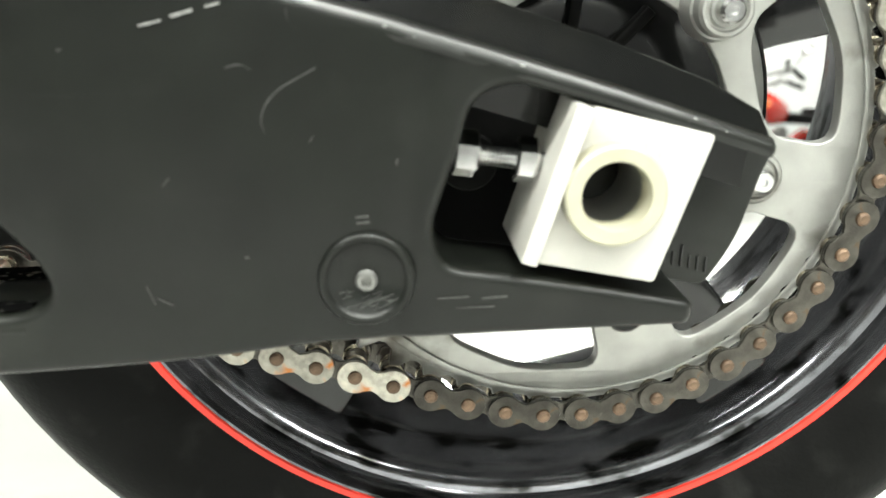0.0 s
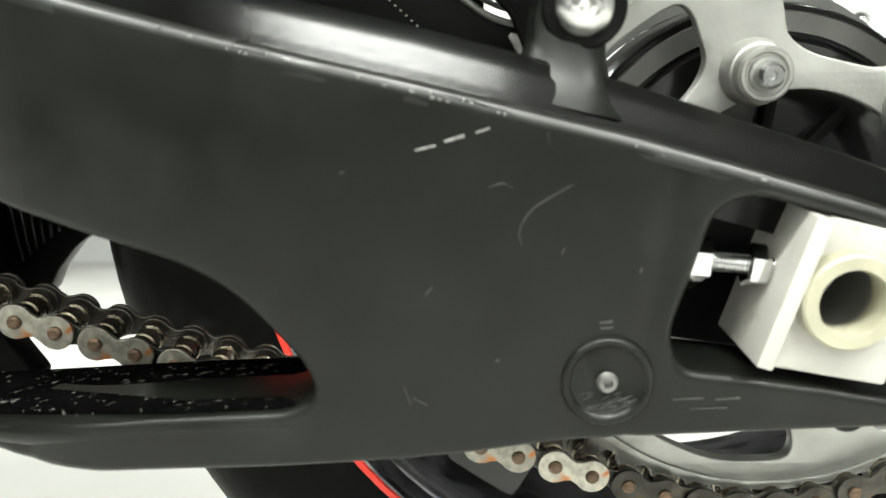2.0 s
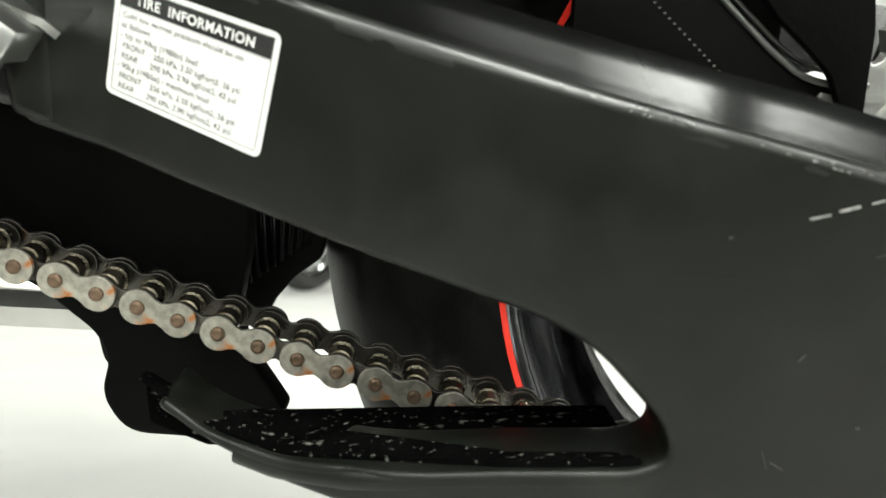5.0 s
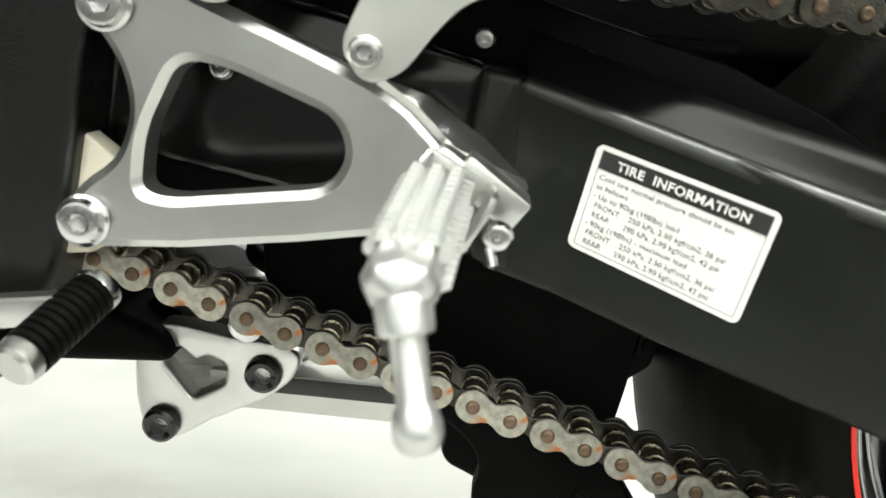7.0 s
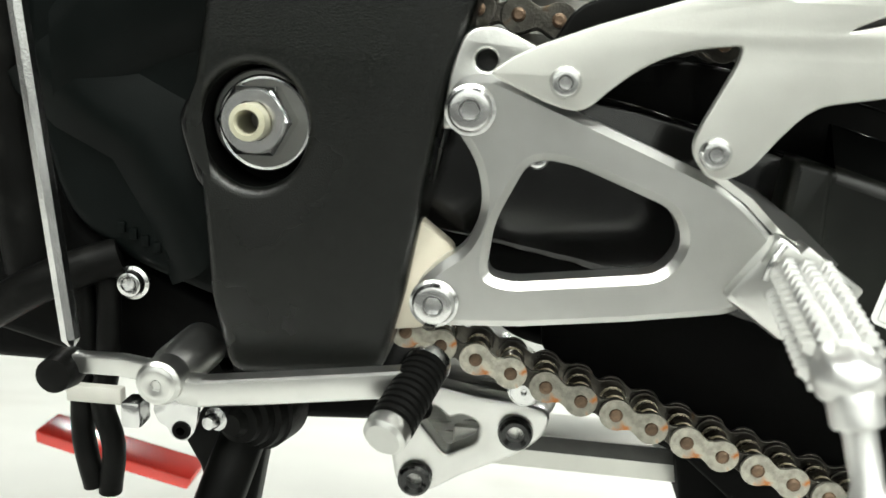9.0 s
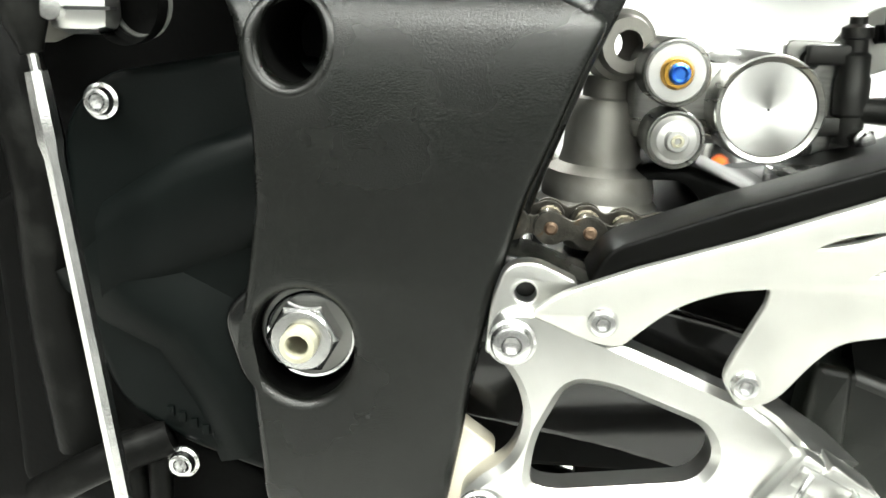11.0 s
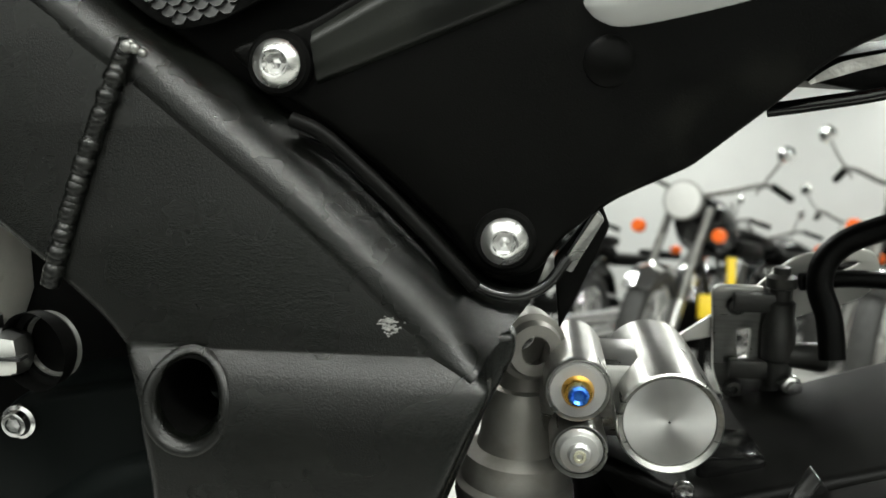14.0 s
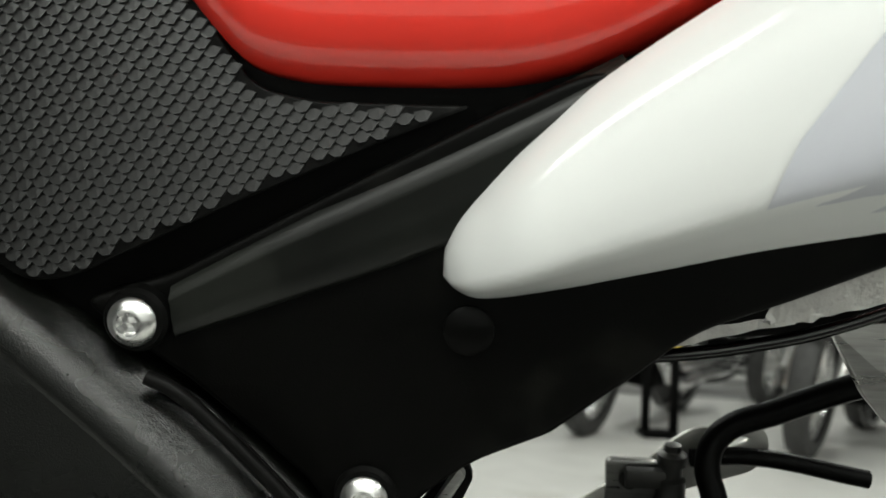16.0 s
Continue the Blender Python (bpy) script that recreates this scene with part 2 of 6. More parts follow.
def slab(outline, y0, y1, holes=(), bevel=0.0, steps=2):
    """A plate in the x-z plane from y0 (outer) to y1, with holes and rounded edges, as a mesh."""
    cu = bpy.data.curves.new("slab", "CURVE")
    cu.dimensions, cu.fill_mode = "2D", "BOTH"
    half = abs(y1 - y0) / 2
    cu.extrude, cu.bevel_depth, cu.bevel_resolution, cu.offset = max(0.0001, half - bevel), bevel, steps, -bevel
    for loop in (outline, *holes):
        sp = cu.splines.new("POLY")
        sp.points.add(len(loop) - 1)
        for q, p in zip(sp.points, loop):
            q.co = (p[0], p[1], 0, 1)
        sp.use_cyclic_u = True
    tmp = bpy.data.objects.new("slab", cu)
    mesh = bpy.data.meshes.new_from_object(tmp)
    bpy.data.objects.remove(tmp)
    bpy.data.curves.remove(cu)
    mesh.transform(Matrix.Translation((0, (y0 + y1) / 2, 0)) @ pose(0, 0, 0, 90))
    return mesh


def bent(mesh, cuts_x, shift, cuts_z=()):
    """Cuts a plate across at the given places and moves it outwards or inwards by shift(x, z)."""
    bm = bmesh.new()
    bm.from_mesh(mesh)
    bmesh.ops.remove_doubles(bm, verts=bm.verts, dist=1e-6)
    for x in cuts_x:
        bmesh.ops.bisect_plane(bm, geom=bm.verts[:] + bm.edges[:] + bm.faces[:], plane_co=(x, 0, 0), plane_no=(1, 0, 0))
    for z in cuts_z:
        bmesh.ops.bisect_plane(bm, geom=bm.verts[:] + bm.edges[:] + bm.faces[:], plane_co=(0, 0, z), plane_no=(0, 0, 1))
    for v in bm.verts:
        v.co.y += shift(v.co.x, v.co.z)
    bm.to_mesh(mesh)
    bm.free()
    return mesh


def plate(name, outline, y0, y1, mat, parent, label="", holes=(), bevel=0.001, steps=2, cuts_x=(), cuts_z=(), shift=None, sharp=35):
    mesh = slab(outline, y0, y1, holes, bevel, steps)
    bent(mesh, cuts_x, shift or (lambda x, z: 0.0), cuts_z)
    return link_mesh(name, shade(mesh, True, sharp), mat, parent, label)


def lathe_into(bm, profile, centre, axis=(0, -1, 0), n=32, squash=None):
    """Turns a profile of (radius, distance along the axis) round the axis."""
    rot = Vector((0, 0, 1)).rotation_difference(Vector(axis).normalized()).to_matrix().to_4x4()
    m = Matrix.Translation(centre) @ rot
    rings = []
    for r, h in profile:
        if r < 1e-6:
            rings.append([bm.verts.new(m @ Vector((0, 0, h)))])
        else:
            rings.append([bm.verts.new(m @ Vector((r * math.cos(2 * math.pi * k / n), r * math.sin(2 * math.pi * k / n), h))) for k in range(n)])
    for a, b in zip(rings, rings[1:]):
        for k in range(n):
            j = (k + 1) % n
            if len(a) == 1 and len(b) == 1:
                continue
            if len(a) == 1:
                bm.faces.new((a[0], b[k], b[j]))
            elif len(b) == 1:
                bm.faces.new((a[k], a[j], b[0]))
            else:
                bm.faces.new((a[k], a[j], b[j], b[k]))
    return bm


def turned(name, profile, centre, mat, parent, axis=(0, -1, 0), n=32, label="", sharp=30):
    return part(name, lathe_into(bmesh.new(), profile, centre, axis, n), mat, parent, label, True, sharp)


def tube_mesh(points, radius, res=4, cyclic=False):
    """A round bar or hose that runs softly through the points."""
    cu = bpy.data.curves.new("tube", "CURVE")
    cu.dimensions, cu.bevel_depth, cu.bevel_resolution, cu.use_fill_caps = "3D", radius, res, True
    sp = cu.splines.new("BEZIER")
    sp.bezier_points.add(len(points) - 1)
    for q, p in zip(sp.bezier_points, points):
        q.co, q.handle_left_type, q.handle_right_type = p, "AUTO", "AUTO"
    sp.use_cyclic_u, sp.resolution_u = cyclic, 8
    tmp = bpy.data.objects.new("tube", cu)
    mesh = bpy.data.meshes.new_from_object(tmp)
    bpy.data.objects.remove(tmp)
    bpy.data.curves.remove(cu)
    return shade(mesh)


def hose(name, points, radius, mat, parent, label=""):
    return link_mesh(name, tube_mesh(points, radius), mat, parent, label)


def box_into(bm, x0, x1, y0, y1, z0, z1, bevel=0.0, m=None):
    made = bmesh.ops.create_cube(bm, size=1.0)["verts"]
    for v in made:
        v.co = Vector((x0 + (v.co.x + 0.5) * (x1 - x0), y0 + (v.co.y + 0.5) * (y1 - y0), z0 + (v.co.z + 0.5) * (z1 - z0)))
    if bevel:
        edges = list({e for v in made for e in v.link_edges})
        made = bmesh.ops.bevel(bm, geom=edges, offset=bevel, segments=2, profile=0.5, affect="EDGES")["verts"]
    if m is not None:
        bmesh.ops.transform(bm, matrix=m, verts=list({v for v in made}))
    return bm


def box(name, x0, x1, y0, y1, z0, z1, mat, parent, label="", bevel=0.002, m=None):
    bm = box_into(bmesh.new(), x0, x1, y0, y1, z0, z1, bevel)
    if m is not None:
        bm.transform(m)
    return part(name, bm, mat, parent, label)


def loft(name, rows, mat, parent, label="", closed=False, thickness=0.0, sharp=40):
    """A sheet through rows of points (all rows equally long), given a thickness."""
    bm = bmesh.new()
    grid = [[bm.verts.new(p) for p in row] for row in rows]
    for a, b in zip(grid, grid[1:]):
        for k in range(len(a) - (0 if closed else 1)):
            j = (k + 1) % len(a)
            bm.faces.new((a[k], a[j], b[j], b[k]))
    if thickness:
        bmesh.ops.recalc_face_normals(bm, faces=bm.faces)
        bmesh.ops.solidify(bm, geom=bm.faces[:], thickness=thickness)
    return part(name, bm, mat, parent, label, True, sharp)


def circle(cx, cz, r, n=32):
    return [(cx + r * math.cos(2 * math.pi * k / n), cz + r * math.sin(2 * math.pi * k / n)) for k in range(n)]


def soft_along(points, steps=4):
    """An open soft curve through points of any dimension."""
    pts = [Vector(p) for p in points]
    pts = [2 * pts[0] - pts[1], *pts, 2 * pts[-1] - pts[-2]]
    out = []
    for p0, p1, p2, p3 in zip(pts, pts[1:], pts[2:], pts[3:]):
        for k in range(steps):
            t = k / steps
            out.append(0.5 * (2 * p1 + (p2 - p0) * t + (2 * p0 - 5 * p1 + 4 * p2 - p3) * t * t + (3 * p1 - p0 - 3 * p2 + p3) * t ** 3))
    out.append(pts[-2])
    return out


def table(x, rows):
    """Straight-line interpolation in rows of (x, y)."""
    if x <= rows[0][0]:
        return rows[0][1]
    for (a, b), (c, d) in zip(rows, rows[1:]):
        if x <= c:
            return b + (d - b) * (x - a) / (c - a)
    return rows[-1][1]


def hex_bolt(name, x, y, z, r, parent, mat=None, label="", socket=0.5, height=0.5, washer=1.0, axis=(0, -1, 0), sides=6):
    """A round-headed socket bolt with its hexagon recess, standing on the plane y."""
    mat = mat or BOLT
    h = r * height
    bm = bmesh.new()
    lathe_into(bm, [(r * washer, 0), (r * washer, h * 0.3), (r * 0.92, h * 0.45), (r * 0.80, h * 0.95), (r * 0.72, h), (r * socket * 1.05, h), (r * socket, h * 0.95)], (x, y, z), axis, 28)
    lathe_into(bm, [(r * socket, h * 0.97), (r * socket * 0.96, h * 0.25), (0, h * 0.2)], (x, y, z), axis, sides)
    return part(name, bm, mat, parent, label, True, 30)


def button_bolt(name, x, y, z, r, parent, label="bright button-head bolt"):
    """A domed bolt head with a six-sided recess."""
    k = r / 0.0090
    head = turned(name, [(0.0090 * k, 0.0), (0.0090 * k, 0.0012 * k), (0.0086 * k, 0.0018 * k), (0.0080 * k, 0.0024 * k), (0.0056 * k, 0.0046 * k), (0.0051 * k, 0.0048 * k), (0.0044 * k, 0.0046 * k)], (x, y, z), SATINBOLT, parent, n=40, label=label)
    part("recess", lathe_into(bmesh.new(), [(0.0047 * k, 0.0047 * k), (0.0040 * k, 0.0020 * k), (0.0022 * k, 0.0017 * k), (0.0, 0.0024 * k)], (x, y, z), (0, -1, 0), 6), SATINBOLT, parent, "", False)
    return head


# ---- the motorcycle's own frame: x to its rear, z up, its left side towards -y; it leans on its stand ----
LEAN = 14.0
MID = 0.12
motorcycle = new("motorcycle")
motorcycle.matrix_world = pose(0, MID, 0) @ pose(0, 0, 0, LEAN) @ pose(0, -MID, 0)
tagged(motorcycle, "black, white and red sports motorcycle leaning on its side stand", "motorcycle")

AXLE = (0.0, 0.312)
PITCH = 0.015875
R_REAR = PITCH / 2 / math.sin(math.pi / 48)

# rear wheel: tyre, rim with its red stripe, spokes and hub
YW = 0.141
wheel = turned("rear_wheel", [(0.2185, -0.070), (0.2185, -0.079), (0.2165, -0.081), (0.2120, -0.0795), (0.2085, -0.074), (0.2075, -0.068), (0.2045, -0.066), (0.2000, -0.060), (0.1960, -0.046), (0.1900, -0.036), (0.1780, -0.026), (0.1740, 0.0), (0.1780, 0.026), (0.1960, 0.046), (0.2080, 0.072), (0.2165, 0.081), (0.2185, 0.070), (0.2000, 0.045), (0.1830, 0.0), (0.2000, -0.045), (0.2185, -0.070)],
               (AXLE[0], YW, AXLE[1]), RIMBLACK, motorcycle, (0, 1, 0), 96, "gloss black wheel rim with a red stripe")
tyre_profile = [(0.213, -0.079), (0.222, -0.086), (0.240, -0.0945), (0.258, -0.0955), (0.272, -0.091), (0.285, -0.078), (0.295, -0.058), (0.304, -0.035), (0.309, -0.012), (0.311, 0.0), (0.309, 0.012), (0.304, 0.035), (0.295, 0.058), (0.285, 0.078), (0.272, 0.091), (0.258, 0.0955), (0.240, 0.0945), (0.222, 0.086), (0.213, 0.079)]
tyre_profile = [(0.24 + (r - 0.24) * 0.89 if r > 0.24 else r, y) for r, y in tyre_profile]
turned("tyre", tyre_profile, (AXLE[0], YW, AXLE[1]), RUBBER, wheel, (0, 1, 0), 120, "black road tyre")
turned("red_stripe", [(0.2130, -0.0797), (0.2135, -0.0812), (0.2160, -0.0819), (0.2166, -0.0808)], (AXLE[0], YW, AXLE[1]), REDSTRIPE, wheel, (0, 1, 0), 120, "thin red stripe on the rim edge")
turned("hub", [(0.0, -0.105), (0.012, -0.105), (0.020, -0.100), (0.024, -0.070), (0.050, -0.060), (0.052, -0.02), (0.045, 0.0), (0.045, 0.05), (0.0, 0.06)], (AXLE[0], YW, AXLE[1]), DARK, wheel, (0, 1, 0), 40)
turned("cush_drive_carrier", [(0.028, -0.098), (0.050, -0.100), (0.056, -0.098), (0.072, -0.096), (0.074, -0.094), (0.086, -0.094), (0.087, -0.092), (0.087, -0.060), (0.050, -0.050)], (0.006, YW, 0.306), GLOSSBLACK, wheel, (0, 1, 0), 56)
turned("carrier_ring", [(0.0755, -0.0944), (0.0758, -0.0956), (0.0836, -0.0956), (0.0842, -0.0944)], (0.006, YW, 0.306), TARNISH, wheel, (0, 1, 0), 72)
turned("hub_ring", [(0.086, -0.050), (0.0865, -0.052), (0.0975, -0.052), (0.098, -0.050), (0.098, -0.044)], (0.006, YW, 0.306), TARNISH, wheel, (0, 1, 0), 72)
turned("bearing_ring", [(0.0265, -0.101), (0.0275, -0.1035), (0.0290, -0.1035), (0.0300, -0.101)], (0.006, YW, 0.306), BOLT, wheel, (0, 1, 0), 56, "bright seal ring")
for k in range(10):
    a = math.pi * 2 * k / 10 + 0.2
    bm = box_into(bmesh.new(), 0.026, 0.052, -0.0025, 0.0025, -0.006, 0.006, 0.001)
    bm.transform(Matrix.Translation((AXLE[0], YW - 0.099, AXLE[1])) @ Euler((math.pi / 2, 0, 0)).to_matrix().to_4x4() @ Matrix.Rotation(a, 4, "Z"))
    part("carrier_rib", bm, PLASTIC, wheel)
for k in range(5):
    a = math.pi * 2 * k / 5 + math.radians(18)
    bm = bmesh.new()
    for s, (r, w, y0, y1) in enumerate(((0.040, 0.024, -0.045, 0.02), (0.11, 0.017, -0.050, 0.0), (0.190, 0.022, -0.060, 0.01))):
        for yy in (y0, y1):
            for ww in (-w, w):
                bm.verts.new((r * math.cos(a) - ww * math.sin(a), yy, r * math.sin(a) + ww * math.cos(a)))
    bm.verts.ensure_lookup_table()
    for s in (0, 4):
        q = [bm.verts[s + i] for i in range(8)]
        for f in ((0, 1, 5, 4), (2, 6, 7, 3), (0, 4, 6, 2), (1, 3, 7, 5)):
            bm.faces.new([q[i] for i in f])
    bm.faces.new([bm.verts[i] for i in (0, 2, 3, 1)])
    bm.faces.new([bm.verts[i] for i in (8, 9, 11, 10)])
    bm.transform(Matrix.Translation((AXLE[0], YW, AXLE[1])))
    bmesh.ops.bevel(bm, geom=bm.edges[:], offset=0.004, segments=2, profile=0.5, affect="EDGES")
    part("spoke", bm, GLOSSBLACK, wheel)
turned("brake_disc", [(0.075, 0.066), (0.110, 0.066), (0.110, 0.071), (0.075, 0.071), (0.075, 0.066)], (AXLE[0], YW, AXLE[1]), BOLT, wheel, (0, 1, 0), 64, "steel brake disc")

# rear sprocket: a toothed plate with six arms and curved windows
bm_teeth = []
for k in range(48):
    a0 = 2 * math.pi * k / 48
    for da, r in ((0.0, R_REAR - 0.0052), (0.026, R_REAR - 0.0042), (0.048, R_REAR + 0.0005), (0.058, R_REAR + 0.0032), (0.0729, R_REAR + 0.0032), (0.083, R_REAR + 0.0005), (0.105, R_REAR - 0.0042)):
        a = a0 + da - math.pi / 48 * 0
        bm_teeth.append((AXLE[0] + r * math.cos(a), AXLE[1] + r * math.sin(a)))
SP = (0.0060, 0.3060)


def round_sprocket(r, a):
    return SP[0] + r * math.cos(a), SP[1] + r * math.sin(a)


windows = []
for k in range(6):
    mid = math.radians(17 + 60 * k)
    half = [(0.0995, 9.0), (0.0985, 17.0), (0.0930, 19.5), (0.0840, 19.0), (0.0755, 18.0), (0.0700, 13.5), (0.0675, 8.0), (0.0668, 2.5)]
    ring = [(0.1005, 0.0)] + half + [(r, -a) for r, a in reversed(half)]
    windows.append(smooth_loop([round_sprocket(r, mid + math.radians(a)) for r, a in ring], 3))
sprocket = plate("rear_sprocket", bm_teeth, 0.0110, 0.0175, SPROCKET, motorcycle, "worn silver rear sprocket with six arms", [circle(SP[0], SP[1], 0.0548, 64), *windows], 0.0008, 2)
plate("sprocket_rim_step", circle(SP[0], SP[1], 0.1120, 80), 0.0095, 0.0110, SPROCKET, sprocket, "", [circle(SP[0], SP[1], 0.1080, 80)], 0.0007, 1)
for k in range(6):
    x, z = round_sprocket(0.0640, math.radians(47 + 60 * k))
    nut = turned("sprocket_nut", [(0.0128, -0.001), (0.0126, 0.003), (0.0112, 0.0075), (0.0104, 0.008), (0.0102, 0.0135), (0.0092, 0.0150), (0.0080, 0.0150), (0.0074, 0.0140), (0.0066, 0.0140), (0.0062, 0.0150), (0.0050, 0.0150)], (x, 0.0110, z), SPROCKET, sprocket, n=28, label="grimy flanged sprocket nut")
    part("stud", lathe_into(bmesh.new(), [(0.0050, 0.0145), (0.0048, 0.0195), (0.0036, 0.0210), (0.0016, 0.0210), (0.0012, 0.0200), (0, 0.0200)], (x, 0.0110, z), (0, -1, 0), 16), BOLT, nut)

# drive chain, laid round both sprockets


def chain_path():
    """Pin places along the loop: lower run, round the rear sprocket, upper run."""
    def tangent(px, pz, side):
        dx, dz = AXLE[0] - px, AXLE[1] - pz
        d = math.hypot(dx, dz)
        base, off = math.atan2(dz, dx), math.asin(R_REAR / d)
        ang = base + side * off
        ln = math.sqrt(d * d - R_REAR ** 2)
        return px + ln * math.cos(ang), pz + ln * math.sin(ang), ang
    lx, lz, la = tangent(-0.462, 0.329, -1)
    ux, uz, ua = tangent(-0.487, 0.483, 1)
    a0, a1 = math.atan2(lz - AXLE[1], lx), math.atan2(uz - AXLE[1], ux)
    if a1 < a0:
        a1 += 2 * math.pi
    low = math.hypot(lx + 0.57, lz - (0.329 - (0.57 - 0.462) * math.tan(la)))
    arc = (a1 - a0) * R_REAR
    up = math.hypot(ux + 0.57, uz - (0.483 - (0.57 - 0.487) * math.tan(ua)))
    sx, sz = -0.57, 0.329 - (0.57 - 0.462) * math.tan(la)

    def at(s):
        if s < low:
            sag = -0.006 * math.sin(math.pi * min(1, max(0, s / low)))
            return sx + s * math.cos(la), sz + s * math.sin(la) + sag * 0.5
        if s < low + arc:
            a = a0 + (s - low) / R_REAR
            return AXLE[0] + R_REAR * math.cos(a), AXLE[1] + R_REAR * math.sin(a)
        s -= low + arc
        return ux - s * math.cos(ua), uz - s * math.sin(ua)
    n = int((low + arc + up) / PITCH)
    first = (low - math.hypot(lx + 0.069, lz - 0.203)) % PITCH
    return [at(first + k * PITCH) for k in range(n)]


pins = chain_path()
figure = []
for sx in (1, -1):
    for k in range(-7, 8):
        a = math.radians(k * 17.0)
        figure.append((sx * (PITCH / 2 + 0.0071 * math.cos(a)), sx * 0.0071 * math.sin(a)))
    for k in (-0.36, 0.0, 0.36):
        figure.append((-sx * k * PITCH * 0.5, sx * (0.0041 + 0.008 * k * k)))
outer_mesh = shade(slab(figure, 0.0010, 0.0030, (), 0.0004, 1))
inner_mesh = shade(slab([(x * 0.97, z * 0.90) for x, z in figure], 0.0036, 0.0054, (), 0.0004, 1))
chain_bm = bmesh.new()
roller_bm = lathe_into(bmesh.new(), [(0.0030, 0.0030), (0.0056, 0.0031), (0.0056, 0.0034), (0.0044, 0.0035), (0.0044, 0.0054), (0.0050, 0.0056), (0.0050, 0.0094), (0.0044, 0.0098), (0.0044, 0.0108), (0.0052, 0.0112), (0.0052, 0.0180), (0.0044, 0.0184), (0.0044, 0.0196), (0.0056, 0.0200), (0.0056, 0.0212), (0.0046, 0.0216), (0.0046, 0.0240), (0.0030, 0.0245)], (0, 0, 0), (0, 1, 0), 14)
roller_mesh = bpy.data.meshes.new("roller")
roller_bm.to_mesh(roller_mesh)
roller_bm.free()
shade(roller_mesh)
pin_bm = lathe_into(bmesh.new(), [(0.0, -0.0004), (0.0017, -0.0006), (0.0027, 0.0), (0.0029, 0.0006), (0.0029, 0.0300)], (0, 0, 0), (0, 1, 0), 12)
pin_mesh = bpy.data.meshes.new("pin")
bmesh.ops.recalc_face_normals(pin_bm, faces=pin_bm.faces)
pin_bm.to_mesh(pin_mesh)
pin_bm.free()
shade(pin_mesh)
for mesh, mt in ((roller_mesh, SPOOL), (pin_mesh, PIN), (outer_mesh, LINK), (inner_mesh, LINKDARK)):
    mesh.materials.clear()
    mesh.materials.append(mt)
# dark copy of the outer plate, for the shaded upper run and greasy links
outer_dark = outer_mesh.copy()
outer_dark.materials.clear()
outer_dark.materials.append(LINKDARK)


def place_pair(k):
    (x0, z0), (x1, z1) = pins[k], pins[k + 1]
    return Matrix.Translation(((x0 + x1) / 2, 0, (z0 + z1) / 2)) @ Matrix.Rotation(-math.atan2(z1 - z0, x1 - x0), 4, "Y")


# the far row of plates is one mesh and carries the rest of the chain
for k in range(len(pins) - 1):
    for src, dy in ((outer_mesh, 0.0275), (inner_mesh, 0.0222)):
        if (k % 2 == 0) == (src is outer_mesh):
            tmp = src.copy()
            tmp.transform(place_pair(k) @ Matrix.Translation((0, dy, 0)))
            chain_bm.from_mesh(tmp)
            bpy.data.meshes.remove(tmp)
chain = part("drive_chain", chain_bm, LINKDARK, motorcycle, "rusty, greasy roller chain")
for k, (x, z) in enumerate(pins):
    for nm, mesh in (("roller", roller_mesh), ("pin", pin_mesh)):
        ob = new(nm, mesh)
        ob.parent = chain
        ob.matrix_local = Matrix.Translation((x, 0, z))
    if k + 1 < len(pins):
        # shade on the upper run is put in with dark plates; lower ones are greasy
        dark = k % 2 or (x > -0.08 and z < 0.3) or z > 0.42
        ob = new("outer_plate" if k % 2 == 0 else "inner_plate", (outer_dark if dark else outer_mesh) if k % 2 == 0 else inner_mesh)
        ob.parent = chain
        ob.matrix_local = place_pair(k)

# ---- swingarm ----
SWING_Y = [(-0.50, 0.004), (-0.36, -0.013), (-0.29, -0.042), (-0.25, -0.058), (-0.17, -0.068), (-0.13, -0.070), (-0.06, -0.064), (0.06, -0.055), (0.12, -0.050)]


def swing_y(x, z=0):
    return table(x, SWING_Y)


def arm_face(x, z):
    """The face of the arm: its bends, two faint pressed bands and the crease ahead of the fork end."""
    crease = x - (-0.0575 - (0.344 - z) * 0.142)
    y = table(x, SWING_Y) + 0.0011 * math.exp(-(crease / 0.0042) ** 2)
    for mid, wide in ((-0.2705, 0.0040), (-0.2495, 0.0048)):
        y += 0.0007 * math.exp(-((x - mid) / wide) ** 2)
    return y


arm_outline = fillet(mm([
    (-384, 434, 6), (-344, 424), (-267, 400), (-198, 383), (-137, 369), (-74, 353), (-2, 332), (50, 316, 3), (50, 311, 3),
    (-12, 329, 2), (-34, 335, 8), (-46, 331, 12), (-52, 310), (-58, 291, 8), (-54, 279, 8), (-34, 276, 3), (-6, 271), (28, 264, 3), (28, 256, 4),
    (-33, 256), (-90, 256), (-151, 250.5), (-196, 246), (-244, 241.5), (-268, 241, 10), (-292, 244, 12), (-322, 252, 10), (-344, 262, 4), (-341, 266, 2), (-324, 257, 8),
    (-295, 253, 10), (-219, 263), (-178, 267, 8), (-168, 273, 8), (-172, 284, 8), (-193, 306, 12), (-210, 315, 10), (-251, 327), (-327, 346), (-390, 364, 6)]), 0.004)
arm_cuts = [x / 1000 for x in (*range(-360, -284, 20), *range(-282, -236, 3), *range(-220, -84, 20), *range(-76, -46, 3), *range(-40, 60, 20))]
swingarm = plate("swingarm", arm_outline, 0.0, 0.034, SWING, motorcycle, "satin black aluminium swingarm with scratches", bevel=0.0030, steps=4, cuts_x=arm_cuts, cuts_z=[z / 1000 for z in range(262, 430, 14)], shift=arm_face, sharp=50)
